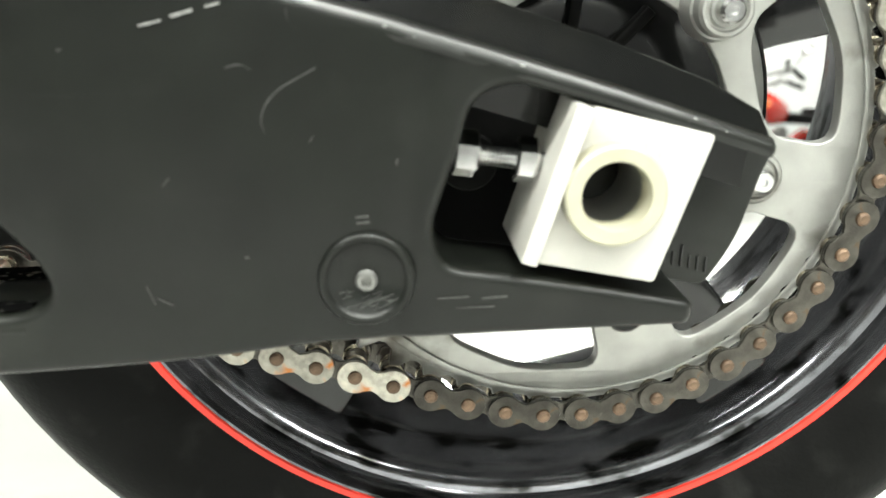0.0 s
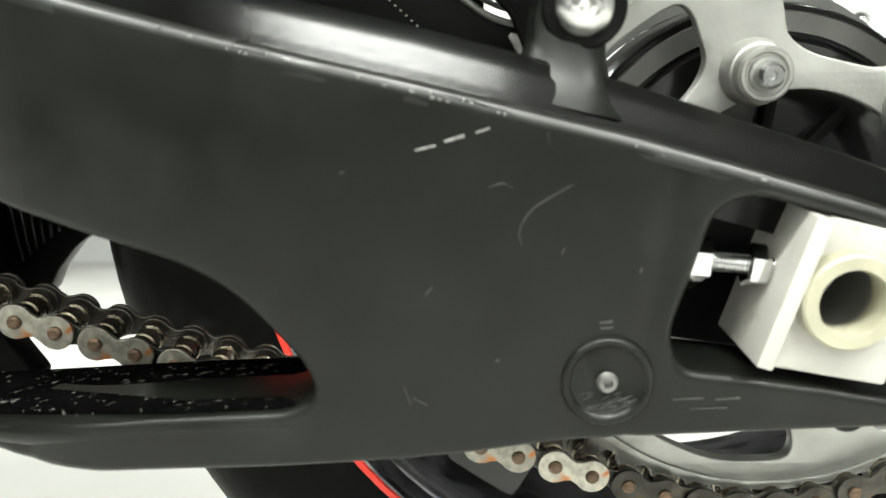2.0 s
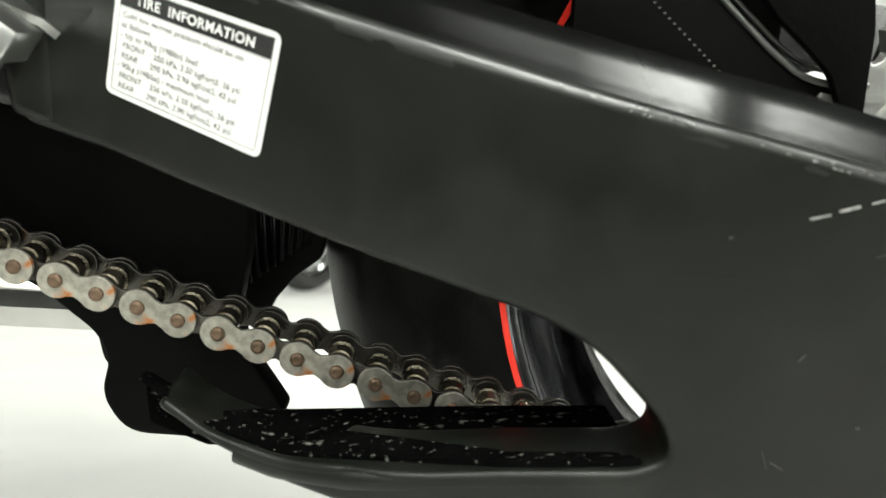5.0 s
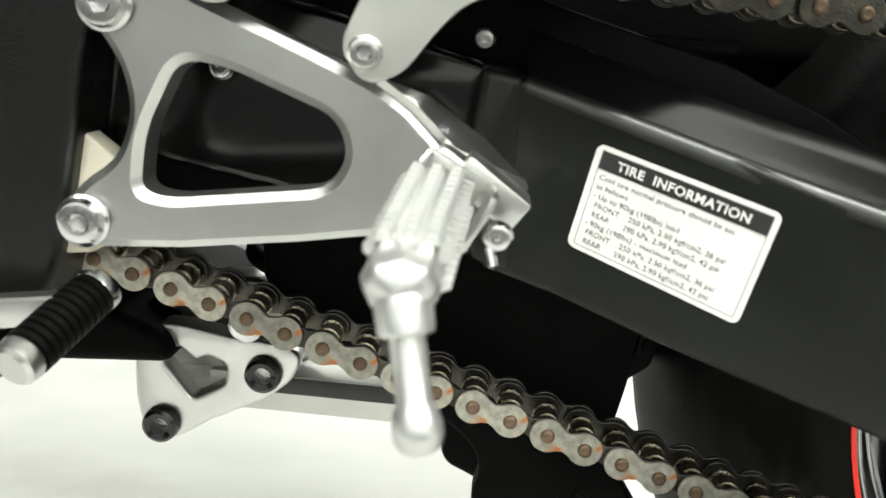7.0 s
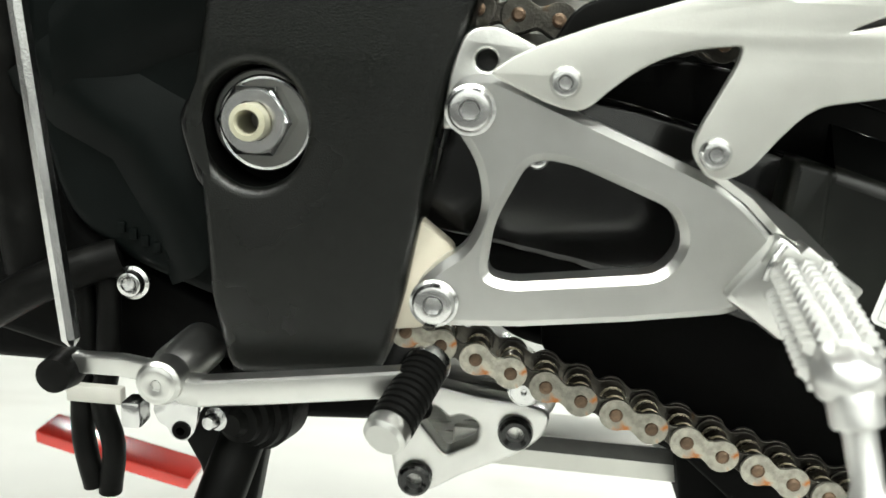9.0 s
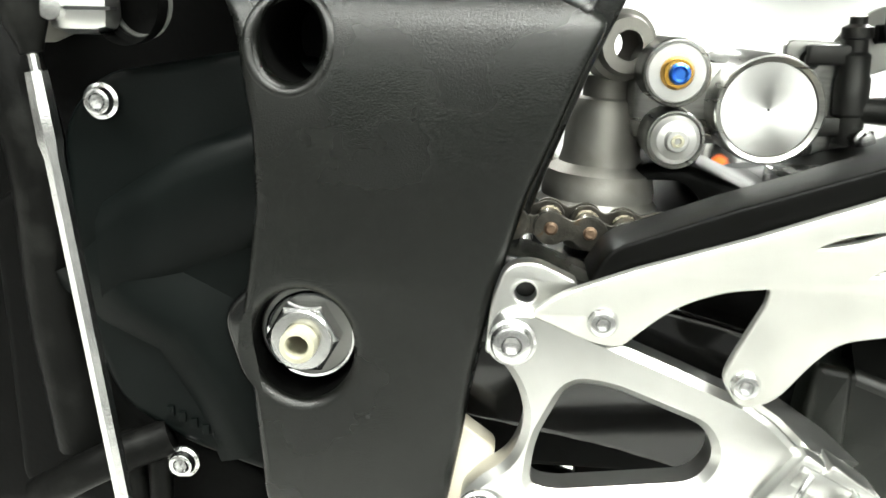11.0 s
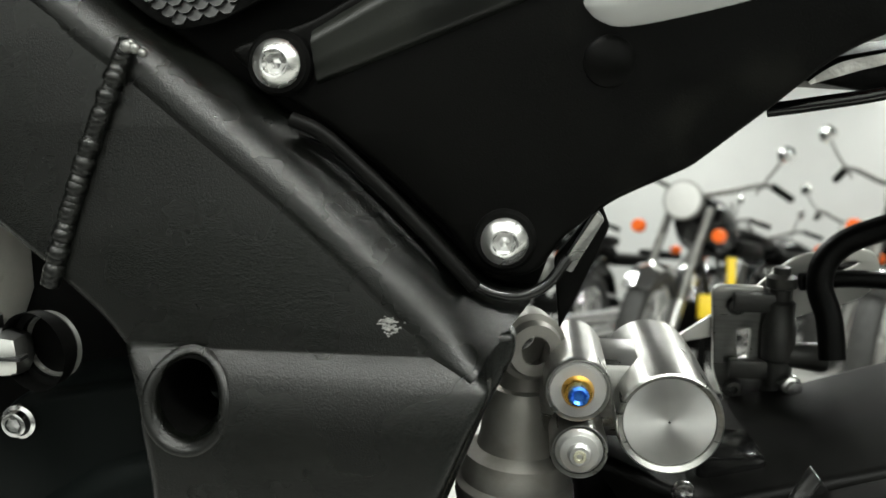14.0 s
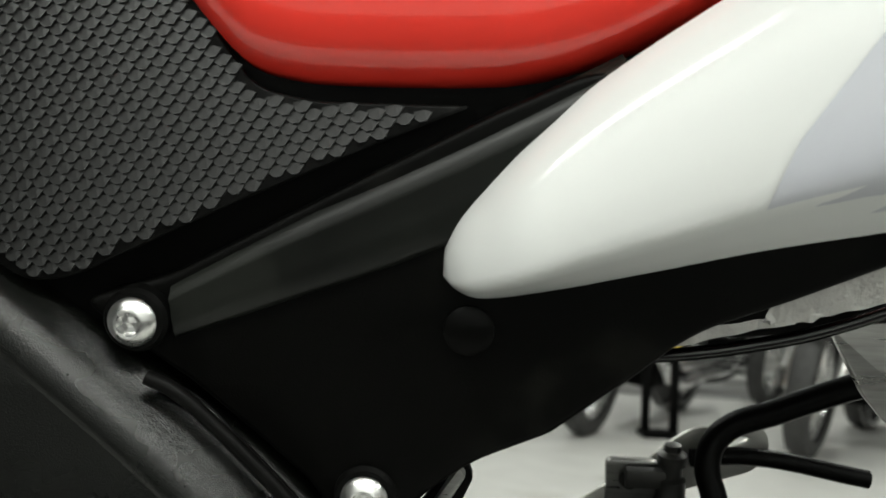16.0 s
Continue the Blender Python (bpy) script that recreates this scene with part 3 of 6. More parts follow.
hose("spar_lip", [(x, swing_y(x) + 0.0042, z) for x, z in ((-0.312, 0.2500), (-0.295, 0.2482), (-0.255, 0.2535), (-0.219, 0.2585), (-0.190, 0.2612), (-0.1775, 0.2622))], 0.0044, SWING, swingarm, "rounded satin edge of the opening")
# the inner plate of the fork end, with its rounded tail, and the inner arm behind the chain
plate("fork_cavity", fillet(mm([(-64, 343), (-6, 334), (-6, 266), (-64, 275)]), 0.002), -0.014, -0.010, DARK, swingarm, "", bevel=0.0005)
turned("cavity_boss", [(0.0105, -0.004), (0.0105, 0.0008), (0.0098, 0.0014), (0.0, 0.0014)], (-0.0420, -0.0140, 0.3010), PLASTIC, swingarm, n=36)
plate("fork_inner_plate", fillet(mm([(-8, 333), (62, 312, 4), (57, 298, 10), (51, 275, 14), (41, 259, 4), (28, 262), (-8, 268)]), 0.003), -0.030, -0.024, SWING, swingarm, "", [circle(0.020, 0.304, 0.0125, 24)], 0.001)
for k in range(8):
    box("scale_mark", 0.020 + k * 0.0030, 0.0206 + k * 0.0030, -0.0308, -0.0298, 0.2700 - k * 0.0008, 0.2740 - k * 0.0006 + (0.003 if k % 4 == 0 else 0), INK, swingarm, bevel=0)
spar_far = [(-0.352, 0.262), (-0.330, 0.2530), (-0.295, 0.2535), (-0.219, 0.2575), (-0.176, 0.2590)]
spar_top = [(-0.352, 0.270), (-0.330, 0.2565), (-0.295, 0.252), (-0.219, 0.2625), (-0.176, 0.2675)]
loft("spar_shelf", [[(x, swing_y(x) + 0.003, z + 0.0005) for x, z in spar_top], [(x, swing_y(x) + 0.012, z * 0.75 + f * 0.25) for (x, z), (g, f) in zip(spar_top, spar_far)], [(x, -0.005, f) for x, f in spar_far], [(x, -0.003, f - 0.014) for x, f in spar_far]], GRITBLACK, swingarm, "black shelf speckled with grit", thickness=-0.002)
plate("inner_arm", fillet(mm([(-480, 400), (-384, 372), (-318, 350), (-321, 306, 10), (-327, 275), (-317, 254), (-305, 235), (-330, 222), (-376, 224, 12), (-386, 242, 8), (-381, 258, 8), (-386, 270, 6), (-410, 290), (-455, 310), (-480, 340)]), 0.004), 0.034, 0.050, DARK, swingarm, "", bevel=0.002)
plate("front_beam", fillet(mm([(-384, 434), (-384, 362), (-470, 385), (-560, 402), (-630, 405), (-640, 440), (-610, 470), (-540, 468), (-450, 452)]), 0.01), 0.004, 0.040, GLOSSBLACK, swingarm, "", bevel=0.004)
plate("front_beam_step", fillet(mm([(-376, 433), (-376, 362), (-392, 366), (-396, 400), (-392, 436)]), 0.004), -0.012, 0.030, SWING, swingarm, "", bevel=0.004)
# the pressed round boss with its small bolt
turned("boss", [(0.0150, -0.0030), (0.0148, 0.0010), (0.0140, 0.0022), (0.0128, 0.0024), (0.0118, 0.0014), (0.0112, 0.0006), (0.0, 0.0006)], (-0.0775, swing_y(-0.0775), 0.2770), SWING, swingarm, n=48, label="round pressed boss", sharp=60)
for k in range(26):
    a, r = random.uniform(-2.6, -0.5), random.uniform(0.005, 0.011)
    x, z, ln = -0.0775 + r * math.cos(a), 0.2770 + r * math.sin(a), random.uniform(0.0006, 0.0020)
    box("boss_scuff", -ln, ln, -0.0001, 0.0004, -0.00012, 0.00012, FAINT, swingarm, bevel=0, m=Matrix.Translation((x, swing_y(-0.0775) - 0.0008, z)) @ Matrix.Rotation(-random.uniform(0.1, 0.6), 4, "Y"))
hex_bolt("boss_bolt", -0.0775, swing_y(-0.0775) - 0.0008, 0.2768, 0.0034, swingarm, TARNISH, "small grimy bolt", 0.45, 0.6)
turned("end_bump", [(0.0068, -0.004), (0.0068, 0.003), (0.0058, 0.0042), (0.0, 0.0046)], (0.008, -0.047, 0.2575), SWING, swingarm, n=24)
# the tab on top that carries the chain guard's bolt, flowing into the beam
plate("guard_tab", fillet(mm([(-104, 368, 3), (-102, 380, 8), (-101, 390, 10), (-98, 399, 8), (-91, 404, 8), (-81, 402, 8), (-77, 392, 6), (-79, 380, 10), (-78, 362, 3), (-90, 362)]), 0.003), -0.050, -0.040, SWING, swingarm, "", bevel=0.002)
turned("rubber_washer", [(0.0080, 0.0), (0.0080, 0.0016), (0.0120, 0.0016), (0.0130, 0.0008), (0.0130, -0.008)], (-0.0862, -0.0502, 0.3905), RUBBER, swingarm, n=40, label="black rubber ring under the bolt")
rows = []
for x0, x1, y, z, back in ((-0.1020, -0.0790, -0.0505, 0.3880, 0.004), (-0.1028, -0.0785, -0.0520, 0.3790, 0.005), (-0.1045, -0.0772, -0.0545, 0.3725, 0.007), (-0.1085, -0.0752, -0.0575, 0.3676, 0.007), (-0.1125, -0.0732, -0.0600, 0.3640, 0.006), (-0.1165, -0.0712, -0.0620, 0.3614, 0.004)):
    rows.append([(x0 + (x1 - x0) * u, y + (back if u in (0.0, 1.0) else back * 0.2 if u in (0.12, 0.88) else 0.0), z - 0.245 * ((x0 + (x1 - x0) * u) + 0.091)) for u in (0.0, 0.12, 0.35, 0.65, 0.88, 1.0)])
loft("tab_foot", rows, SWING, swingarm, sharp=80)
button_bolt("tab_bolt", -0.0862, -0.0515, 0.3905, 0.0088, swingarm)
# the rounded crest and the glossy sloping top of the beam
TOP_EDGE = [(-0.376, 0.4325, 1.0), (-0.30, 0.410, 1.0), (-0.25, 0.3968, 1.0), (-0.2, 0.3838, 1.0), (-0.190, 0.3814, 1.0), (-0.168, 0.3762, 1.0), (-0.137, 0.3692, 1.0), (-0.105, 0.3613, 0.97), (-0.074, 0.3535, 0.93), (-0.038, 0.3432, 0.86), (-0.002, 0.3325, 0.80), (0.030, 0.3222, 0.70), (0.048, 0.3166, 0.45)]


def along_top(steps):
    return [[(x, swing_y(x) + 0.001 + dy, z + (dz * k if dz > 0 else dz)) for x, z, k in TOP_EDGE] for dy, dz in steps]


top_rows = along_top(((0.0021, 0.0009), (0.0036, 0.0030), (0.0046, 0.0044), (0.0084, 0.0101), (0.0118, 0.0152), (0.0126, 0.0160), (0.0140, 0.0160), (0.0154, 0.0150), (0.0190, -0.02)))
loft("beam_top", top_rows, TOPGLOSS, swingarm, "glossy sloping top of the beam", sharp=80)
crest_arc = [(-0.0010 + 0.0068 * (1 - math.cos(radians(a))), -0.0046 + 0.0068 * math.sin(radians(a))) for a in (-6, 4, 12, 20, 28, 36, 44, 52, 58)]
loft("top_edge", along_top(crest_arc), EDGE, swingarm, "worn rounded edge", sharp=80)
# scratches, a long curved scuff, smears and chips
for x, z, ln, ang, wide in ((-0.1335, 0.3512, 0.0060, 14, 0.00030), (-0.1252, 0.3538, 0.0060, 16, 0.00040), (-0.1170, 0.3560, 0.0040, 16, 0.00030), (-0.0925, 0.3195, 0.0020, 60, 0.0002), (-0.133, 0.308, 0.003, 50, 0.00025), (-0.0782, 0.2945, 0.0040, 4, 0.0004), (-0.0785, 0.2963, 0.0040, 4, 0.0004), (-0.0682, 0.3125, 0.0018, 80, 0.0003), (-0.158, 0.3440, 0.0012, 20, 0.0004), (-0.112, 0.2850, 0.0012, 10, 0.0003), (-0.052, 0.2695, 0.012, 2, 0.00022), (-0.046, 0.2660, 0.016, 1, 0.00015), (-0.038, 0.2690, 0.008, 3, 0.0003), (-0.140, 0.2740, 0.006, 110, 0.00012), (-0.136, 0.2720, 0.005, 150, 0.00015)):
    m = Matrix.Translation((x, arm_face(x, z) - 0.0002, z)) @ Matrix.Rotation(-radians(ang), 4, "Y")
    box("scratch", -ln / 2, ln / 2, -0.0001, 0.001, -wide, wide, MARK if z > 0.345 else FAINT, swingarm, bevel=0, m=m)
for pts, wide in ((((-0.0905, 0.3395), (-0.0960, 0.3365), (-0.1010, 0.3335), (-0.1045, 0.3295), (-0.1060, 0.3250), (-0.1050, 0.3215)), 0.00016), (((-0.0980, 0.3555), (-0.0975, 0.3520), (-0.0945, 0.3490)), 0.00014), (((-0.1150, 0.3395), (-0.1110, 0.3405), (-0.1080, 0.3390)), 0.0002)):
    line = soft_along(pts, 4)
    loft("scuff", [[(p[0] + dx, arm_face(p[0], p[1]) - 0.00025, p[1] + dz) for p in line] for dx, dz in ((-wide, wide), (wide, -wide))], FAINT, swingarm)
for k in range(34):
    x = -0.215 + 0.25 * random.random()
    z = table(x, [(-0.3, 0.4085), (-0.2, 0.3822), (-0.137, 0.3676), (-0.002, 0.3309), (0.05, 0.3150)]) + random.uniform(-0.0012, 0.0010)
    m = Matrix.Translation((x, swing_y(x) + 0.0004, z)) @ Matrix.Rotation(0.24, 4, "Y")
    ln = random.uniform(0.0002, 0.0008)
    box("edge_chip", -ln, ln, -0.0002, 0.001, -0.00018, 0.00018, MARK, swingarm, bevel=0, m=m)

# chain adjuster: block, collar, bolt and nuts
block = plate("adjuster_block", fillet(mm([(-10, 328), (28, 319), (13, 272), (-25, 279)]), 0.0015), -0.060, -0.028, NYLON, motorcycle, "off-white chain adjuster block", [circle(-0.003, 0.3020, 0.0112, 36)], 0.0008)
bm = box_into(bmesh.new(), -0.0055, 0.0, -0.066, -0.026, -0.025, 0.0255, 0.0008)
bm.transform(Matrix.Translation((-0.0185, 0, 0.3035)) @ Matrix.Rotation(radians(17), 4, "Y"))
part("end_plate", bm, NYLON, block)
turned("collar", [(0.0105, -0.004), (0.0105, 0.006), (0.0109, 0.0068), (0.0148, 0.0068), (0.0156, 0.0060), (0.0158, 0.0)], (-0.003, -0.060, 0.3020), COLLAR, block, n=48, label="yellowed round collar round an empty axle hole")
turned("bore", [(0.0106, 0.004), (0.0104, -0.055), (0.0, -0.056)], (-0.003, -0.060, 0.3020), SPROCKET, block, n=40)
AD = Vector((-0.030, -0.048, 0.3095))
ADX = Vector((-1, 0, 0.12)).normalized()
part("adjuster_bolt", lathe_into(bmesh.new(), [(0.0, -0.012), (0.0030, -0.012)] + [(0.0030 + 0.00035 * (k % 2), -0.011 + k * 0.0006) for k in range(46)] + [(0.0, 0.018)], AD, ADX, 16), BOLT, block, "bright threaded bolt")
for h0, h1, r in ((-0.0055, 0.0012, 0.0074), (0.0130, 0.0205, 0.0074)):
    part("adjuster_nut", lathe_into(bmesh.new(), [(0.0, h0), (r * 0.88, h0), (r, h0 + 0.0007), (r, h1 - 0.0007), (r * 0.88, h1), (0.0, h1)], AD, ADX, 6), CHROME, block, "", False)

# tyre information sticker
st_tl, st_tr, st_br, st_bl = (Vector(p) for p in ((-0.350, 0, 0.4125), (-0.2925, 0, 0.3965), (-0.3010, 0, 0.3575), (-0.3575, 0, 0.3755)))


def on_sticker(u, v, lift=0.0):
    p = (st_tl * (1 - u) + st_tr * u) * (1 - v) + (st_bl * (1 - u) + st_br * u) * v
    return Vector((p.x, swing_y(p.x) - 0.0004 - lift, p.z))


def sticker_patch(name, u0, u1, v0, v1, mat, parent, lift, label="", r=0.0):
    rows = []
    n = 12
    bm = bmesh.new()
    grid = [[bm.verts.new(on_sticker(u0 + (u1 - u0) * i / n, v, lift)) for i in range(n + 1)] for v in (v0, v1)]
    for i in range(n):
        bm.faces.new((grid[0][i], grid[0][i + 1], grid[1][i + 1], grid[1][i]))
    bmesh.ops.recalc_face_normals(bm, faces=bm.faces)
    bmesh.ops.solidify(bm, geom=bm.faces[:], thickness=0.0001)
    return part(name, bm, mat, parent, label)


def lettering(name, text, u, v, size, mat, parent, lift, spread=1.0, bold=0.008):
    cu = bpy.data.curves.new(name, "FONT")
    cu.body, cu.size, cu.space_character, cu.extrude, cu.offset = text, 1.0, spread, 0.0, bold
    tmp = bpy.data.objects.new(name, cu)
    mesh = bpy.data.meshes.new_from_object(tmp)
    bpy.data.objects.remove(tmp)
    bpy.data.curves.remove(cu)
    for vert in mesh.vertices:
        vert.co = on_sticker(u + vert.co.x * size / 0.0600, v - vert.co.y * size / 0.0375, lift)
    return link_mesh(name, mesh, mat, parent)


def rounded_sticker(u0, u1, v0, v1, r, lift, hollow=0.0):
    """A rounded patch on the sticker's surface, or its outline alone."""
    def ring(inset):
        a0, a1, b0, b1 = u0 + inset / 0.060, u1 - inset / 0.060, v0 + inset / 0.0375, v1 - inset / 0.0375
        rr = max(0.0004, r - inset)
        loop = []
        for cx, cy, start in ((a1, b1, 0), (a0, b1, 90), (a0, b0, 180), (a1, b0, 270)):
            sx, sy = (-1 if cx == a1 else 1), (-1 if cy == b1 else 1)
            for k in range(7):
                a = radians(start + 15 * k)
                loop.append((cx + sx * rr / 0.060 + rr / 0.060 * math.cos(a), cy + sy * rr / 0.0375 + rr / 0.0375 * math.sin(a)))
        return loop
    bm = bmesh.new()
    outer = [bm.verts.new(on_sticker(u, v, lift)) for u, v in ring(0.0)]
    if hollow:
        inner = [bm.verts.new(on_sticker(u, v, lift)) for u, v in ring(hollow)]
        for i in range(len(outer)):
            j = (i + 1) % len(outer)
            bm.faces.new((outer[i], outer[j], inner[j], inner[i]))
    else:
        bm.faces.new(outer)
        for k in range(1, 12):
            bmesh.ops.bisect_plane(bm, geom=bm.verts[:] + bm.edges[:] + bm.faces[:], plane_co=(-0.3575 + 0.065 * k / 12, 0, 0), plane_no=(1, 0, 0))
        for vert in bm.verts:
            vert.co.y = swing_y(vert.co.x) - 0.0004 - lift
    bmesh.ops.recalc_face_normals(bm, faces=bm.faces)
    return bm


sticker = part("tyre_sticker", rounded_sticker(0, 1, 0, 1, 0.0026, 0.0), STICKER, swingarm, "white tyre information sticker with a black heading bar")
sticker_patch("heading_bar", 0.035, 0.965, 0.045, 0.215, INK, sticker, 0.0003)
lettering("heading", "TIRE  INFORMATION", 0.135, 0.172, 0.0043, STICKER, sticker, 0.0006, 1.10, 0.03)
part("border_line", rounded_sticker(0.035, 0.965, 0.045, 0.955, 0.0010, 0.0003, 0.00022), GREYINK, sticker)
lines = [(0.06, "Cold tire normal pressure should be set"), (0.06, "as follows"), (0.06, "- Up to 90kg (198lbs) load"), (0.08, "FRONT    250 kPa, 2.50 kgf/cm2, 36 psi"), (0.08, "REAR      290 kPa, 2.90 kgf/cm2, 42 psi"), (0.06, "- 90kg (198lbs) - maximum load"), (0.08, "FRONT    250 kPa, 2.50 kgf/cm2, 36 psi"), (0.08, "REAR      290 kPa, 2.90 kgf/cm2, 42 psi")]
for k, (u, text) in enumerate(lines):
    lettering("text_line", text, u, 0.305 + k * 0.087, 0.0026, GREYINK, sticker, 0.0003, 1.06)

# ---- footrest bracket and hanger plate ----
bracket = plate("footrest_bracket", fillet(mm([(-523, 449, 6), (-517, 461, 8), (-505, 462, 6), (-446, 438), (-425, 429), (-413, 421, 4), (-400, 408, 6), (-402, 390, 6), (-412, 380, 8), (-450, 374), (-490, 369), (-524, 367, 9), (-533, 378, 8), (-524, 390, 8), (-512, 398, 10), (-506, 414, 14), (-509, 430, 10)]), 0.003), -0.036, -0.018, ALU, motorcycle,
                "satin silver triangular footrest bracket", [fillet(mm([(-490, 433, 10), (-474, 431, 6), (-438, 417, 10), (-433, 405, 8), (-440, 393, 8), (-494, 386, 5), (-504, 388, 6), (-502, 408, 8)]), 0.004)], 0.0030, 0)
loft("rear_flank", [[(-0.425, -0.034, 0.4285), (-0.413, -0.034, 0.4205), (-0.400, -0.034, 0.408)], [(-0.410, -0.022, 0.4225), (-0.392, -0.020, 0.410), (-0.376, -0.020, 0.396)], [(-0.392, 0.004, 0.404), (-0.378, 0.004, 0.394), (-0.372, 0.004, 0.384)]], ALU, bracket, thickness=-0.003)
bm = box_into(bmesh.new(), -0.012, 0.016, -0.012, 0.012, -0.016, 0.014, 0.003)
bm.transform(Matrix.Translation((-0.400, -0.030, 0.394)) @ Matrix.Rotation(radians(35), 4, "Y"))
part("peg_lug", bm, ALU, bracket)
bm = box_into(bmesh.new(), -0.004, 0.022, -0.014, 0.006, -0.006, 0.006, 0.0015)
bm.transform(Matrix.Translation((-0.393, -0.030, 0.402)) @ Matrix.Rotation(radians(36), 4, "Y"))
part("peg_lug_ear", bm, ALU, bracket)
hex_bolt("pivot_pin_head", -0.3825, -0.0545, 0.3862, 0.0050, bracket, BOLT, "", 0.3, 0.9)
for x, z in ((-0.5125, 0.4490), (-0.5225, 0.3770)):
    hex_bolt("bracket_bolt", x, -0.0365, z, 0.0088, bracket, BOLT, "bright socket bolt", 0.42, 0.62, 1.05)
hex_bolt("rear_bolt", -0.4875, 0.004, 0.4290, 0.0050, bracket, BOLT, "", 0.4, 0.6)

PEG0, PEG1 = Vector((-0.4009, -0.0660, 0.4012)), Vector((-0.4045, -0.1272, 0.3903))
pd = (PEG1 - PEG0).normalized()
side = pd.cross(Vector((0, 0, 1))).normalized()
upv = side.cross(pd).normalized()


def peg_ring(h, rx, rz, power=0.6, lobes=0.0):
    ring = []
    for k in range(48):
        a = 2 * math.pi * k / 48
        c, d = math.cos(a), math.sin(a)
        f = 1.0 + lobes * math.cos(8 * a)
        ring.append(PEG0 + pd * h + side * (math.copysign(abs(c) ** power, c) * rx * f) + upv * (math.copysign(abs(d) ** power, d) * rz * f))
    return ring


peg = loft("footpeg", [peg_ring(h, rx, rz) for h, rx, rz in ((-0.004, 0.0005, 0.0005), (-0.004, 0.0054, 0.0046), (-0.001, 0.0074, 0.0062), (0.004, 0.0081, 0.0068), (0.057, 0.0083, 0.0070), (0.059, 0.0080, 0.0067))], PEGMETAL, motorcycle, "knurled aluminium footpeg with a hanging feeler", closed=True, sharp=50)
loft("peg_end", [peg_ring(h, rx, rz, 0.85, l) for h, rx, rz, l in ((0.0550, 0.0004, 0.0004, 0.0), (0.0555, 0.0084, 0.0070, 0.03), (0.0570, 0.0090, 0.0077, 0.05), (0.0620, 0.0091, 0.0078, 0.05), (0.0648, 0.0082, 0.0070, 0.03), (0.0675, 0.0064, 0.0054, 0.0), (0.0690, 0.0004, 0.0004, 0.0))], PEGMETAL, peg, "scalloped end of the peg", closed=True, sharp=70)
tooth = bmesh.new()
for across, up, nx, nz in [(u, f * 0.0070, 0, f) for f in (1, -1) for u in (-0.0058, 0.0, 0.0058)] + [(f * 0.0083, u, f, 0) for f in (1, -1) for u in (-0.0038, 0.0038)]:
    rad, tan = (side * nx + upv * nz), (side * nz + upv * nx)
    for k in range(12):
        base = PEG0 + pd * (0.004 + k * 0.0044) + side * across + upv * up - rad * 0.0006
        v = [tooth.verts.new(base + tan * sx * 0.0023 + pd * sp * 0.0019) for sx, sp in ((-1, -1), (1, -1), (1, 1), (-1, 1))]
        top = [tooth.verts.new(base + rad * 0.0031 + tan * sx * 0.0012 + pd * 0.0005 * sp) for sx, sp in ((-1, -1), (1, -1), (1, 1), (-1, 1))]
        tooth.faces.new(top)
        for i in range(4):
            tooth.faces.new((v[i], v[(i + 1) % 4], top[(i + 1) % 4], top[i]))
tagged(part("knurling", tooth, PEGMETAL, peg, "rows of pointed grip teeth", False), kind="stuff")
FE = PEG1
feel_dir = (Vector((-0.3980, -0.1370, 0.3587)) - FE).normalized()
part("feeler", lathe_into(bmesh.new(), [(0.0, 0.002), (0.0066, 0.003), (0.0070, 0.0045), (0.0068, 0.0112), (0.0060, 0.0120), (0.0044, 0.0122), (0.0042, 0.0270), (0.0052, 0.0290), (0.0060, 0.0320), (0.0060, 0.0350), (0.0048, 0.0378), (0.0026, 0.0392), (0.0, 0.0395)], FE, feel_dir, 28), PEGMETAL, peg, "bright worn feeler pin")
# the sprung clevis that holds the peg
box("clevis_plate", -0.0105, 0.0105, -0.0008, 0.0008, -0.0090, 0.0, ALU, bracket, "", 0.0005, Matrix.Translation((-0.3962, -0.0495, 0.4067)) @ Matrix.Rotation(radians(27.7), 4, "Y"))
box("clevis_plate", -0.0010, 0.0010, -0.014, 0.010, -0.012, 0.007, ALU, bracket, "", 0.0005, Matrix.Translation((-0.3872, -0.0520, 0.3935)) @ Matrix.Rotation(radians(28), 4, "Y"))
hose("clevis_spring", [(-0.4045, -0.056, 0.4110), (-0.4080, -0.058, 0.4060), (-0.4095, -0.057, 0.3990)], 0.0013, BOLT, bracket)
turned("split_pin", [(0.0, -0.003), (0.0016, -0.003), (0.0018, 0.003), (0.0, 0.004)], (-0.3840, -0.0580, 0.3800), BOLT, bracket, (0.3, -0.4, -1), 10)
hanger_holes = [smooth_loop(mm([(-407, 490.5), (-398, 494.5), (-384, 497), (-393, 493)]), 4), smooth_loop(mm([(-388, 481), (-375, 487), (-355, 492), (-368, 486)]), 4), smooth_loop(mm([(-377, 498), (-366, 504), (-350, 508), (-360, 503)]), 4), smooth_loop(mm([(-366, 473), (-355, 478), (-335, 483), (-350, 477)]), 4)]
hanger = plate("heel_plate", fillet(mm([(-507, 462, 4), (-496, 470, 8), (-470, 480), (-430, 493), (-386, 509), (-340, 523), (-262, 545, 10), (-262, 500, 20), (-330, 468, 20), (-379, 459), (-396, 456, 8), (-405, 447, 8), (-416, 432, 7), (-428, 428, 7), (-436, 440, 6), (-432, 450, 5), (-423, 469, 2), (-422, 475, 2), (-438, 473, 6), (-452, 468, 8), (-464, 459, 6), (-473, 450, 7), (-484, 452, 6)]), 0.003), -0.0425, -0.0375, PLATE, motorcycle,
                "pale aluminium heel guard plate with slots", hanger_holes, 0.0010, 2)
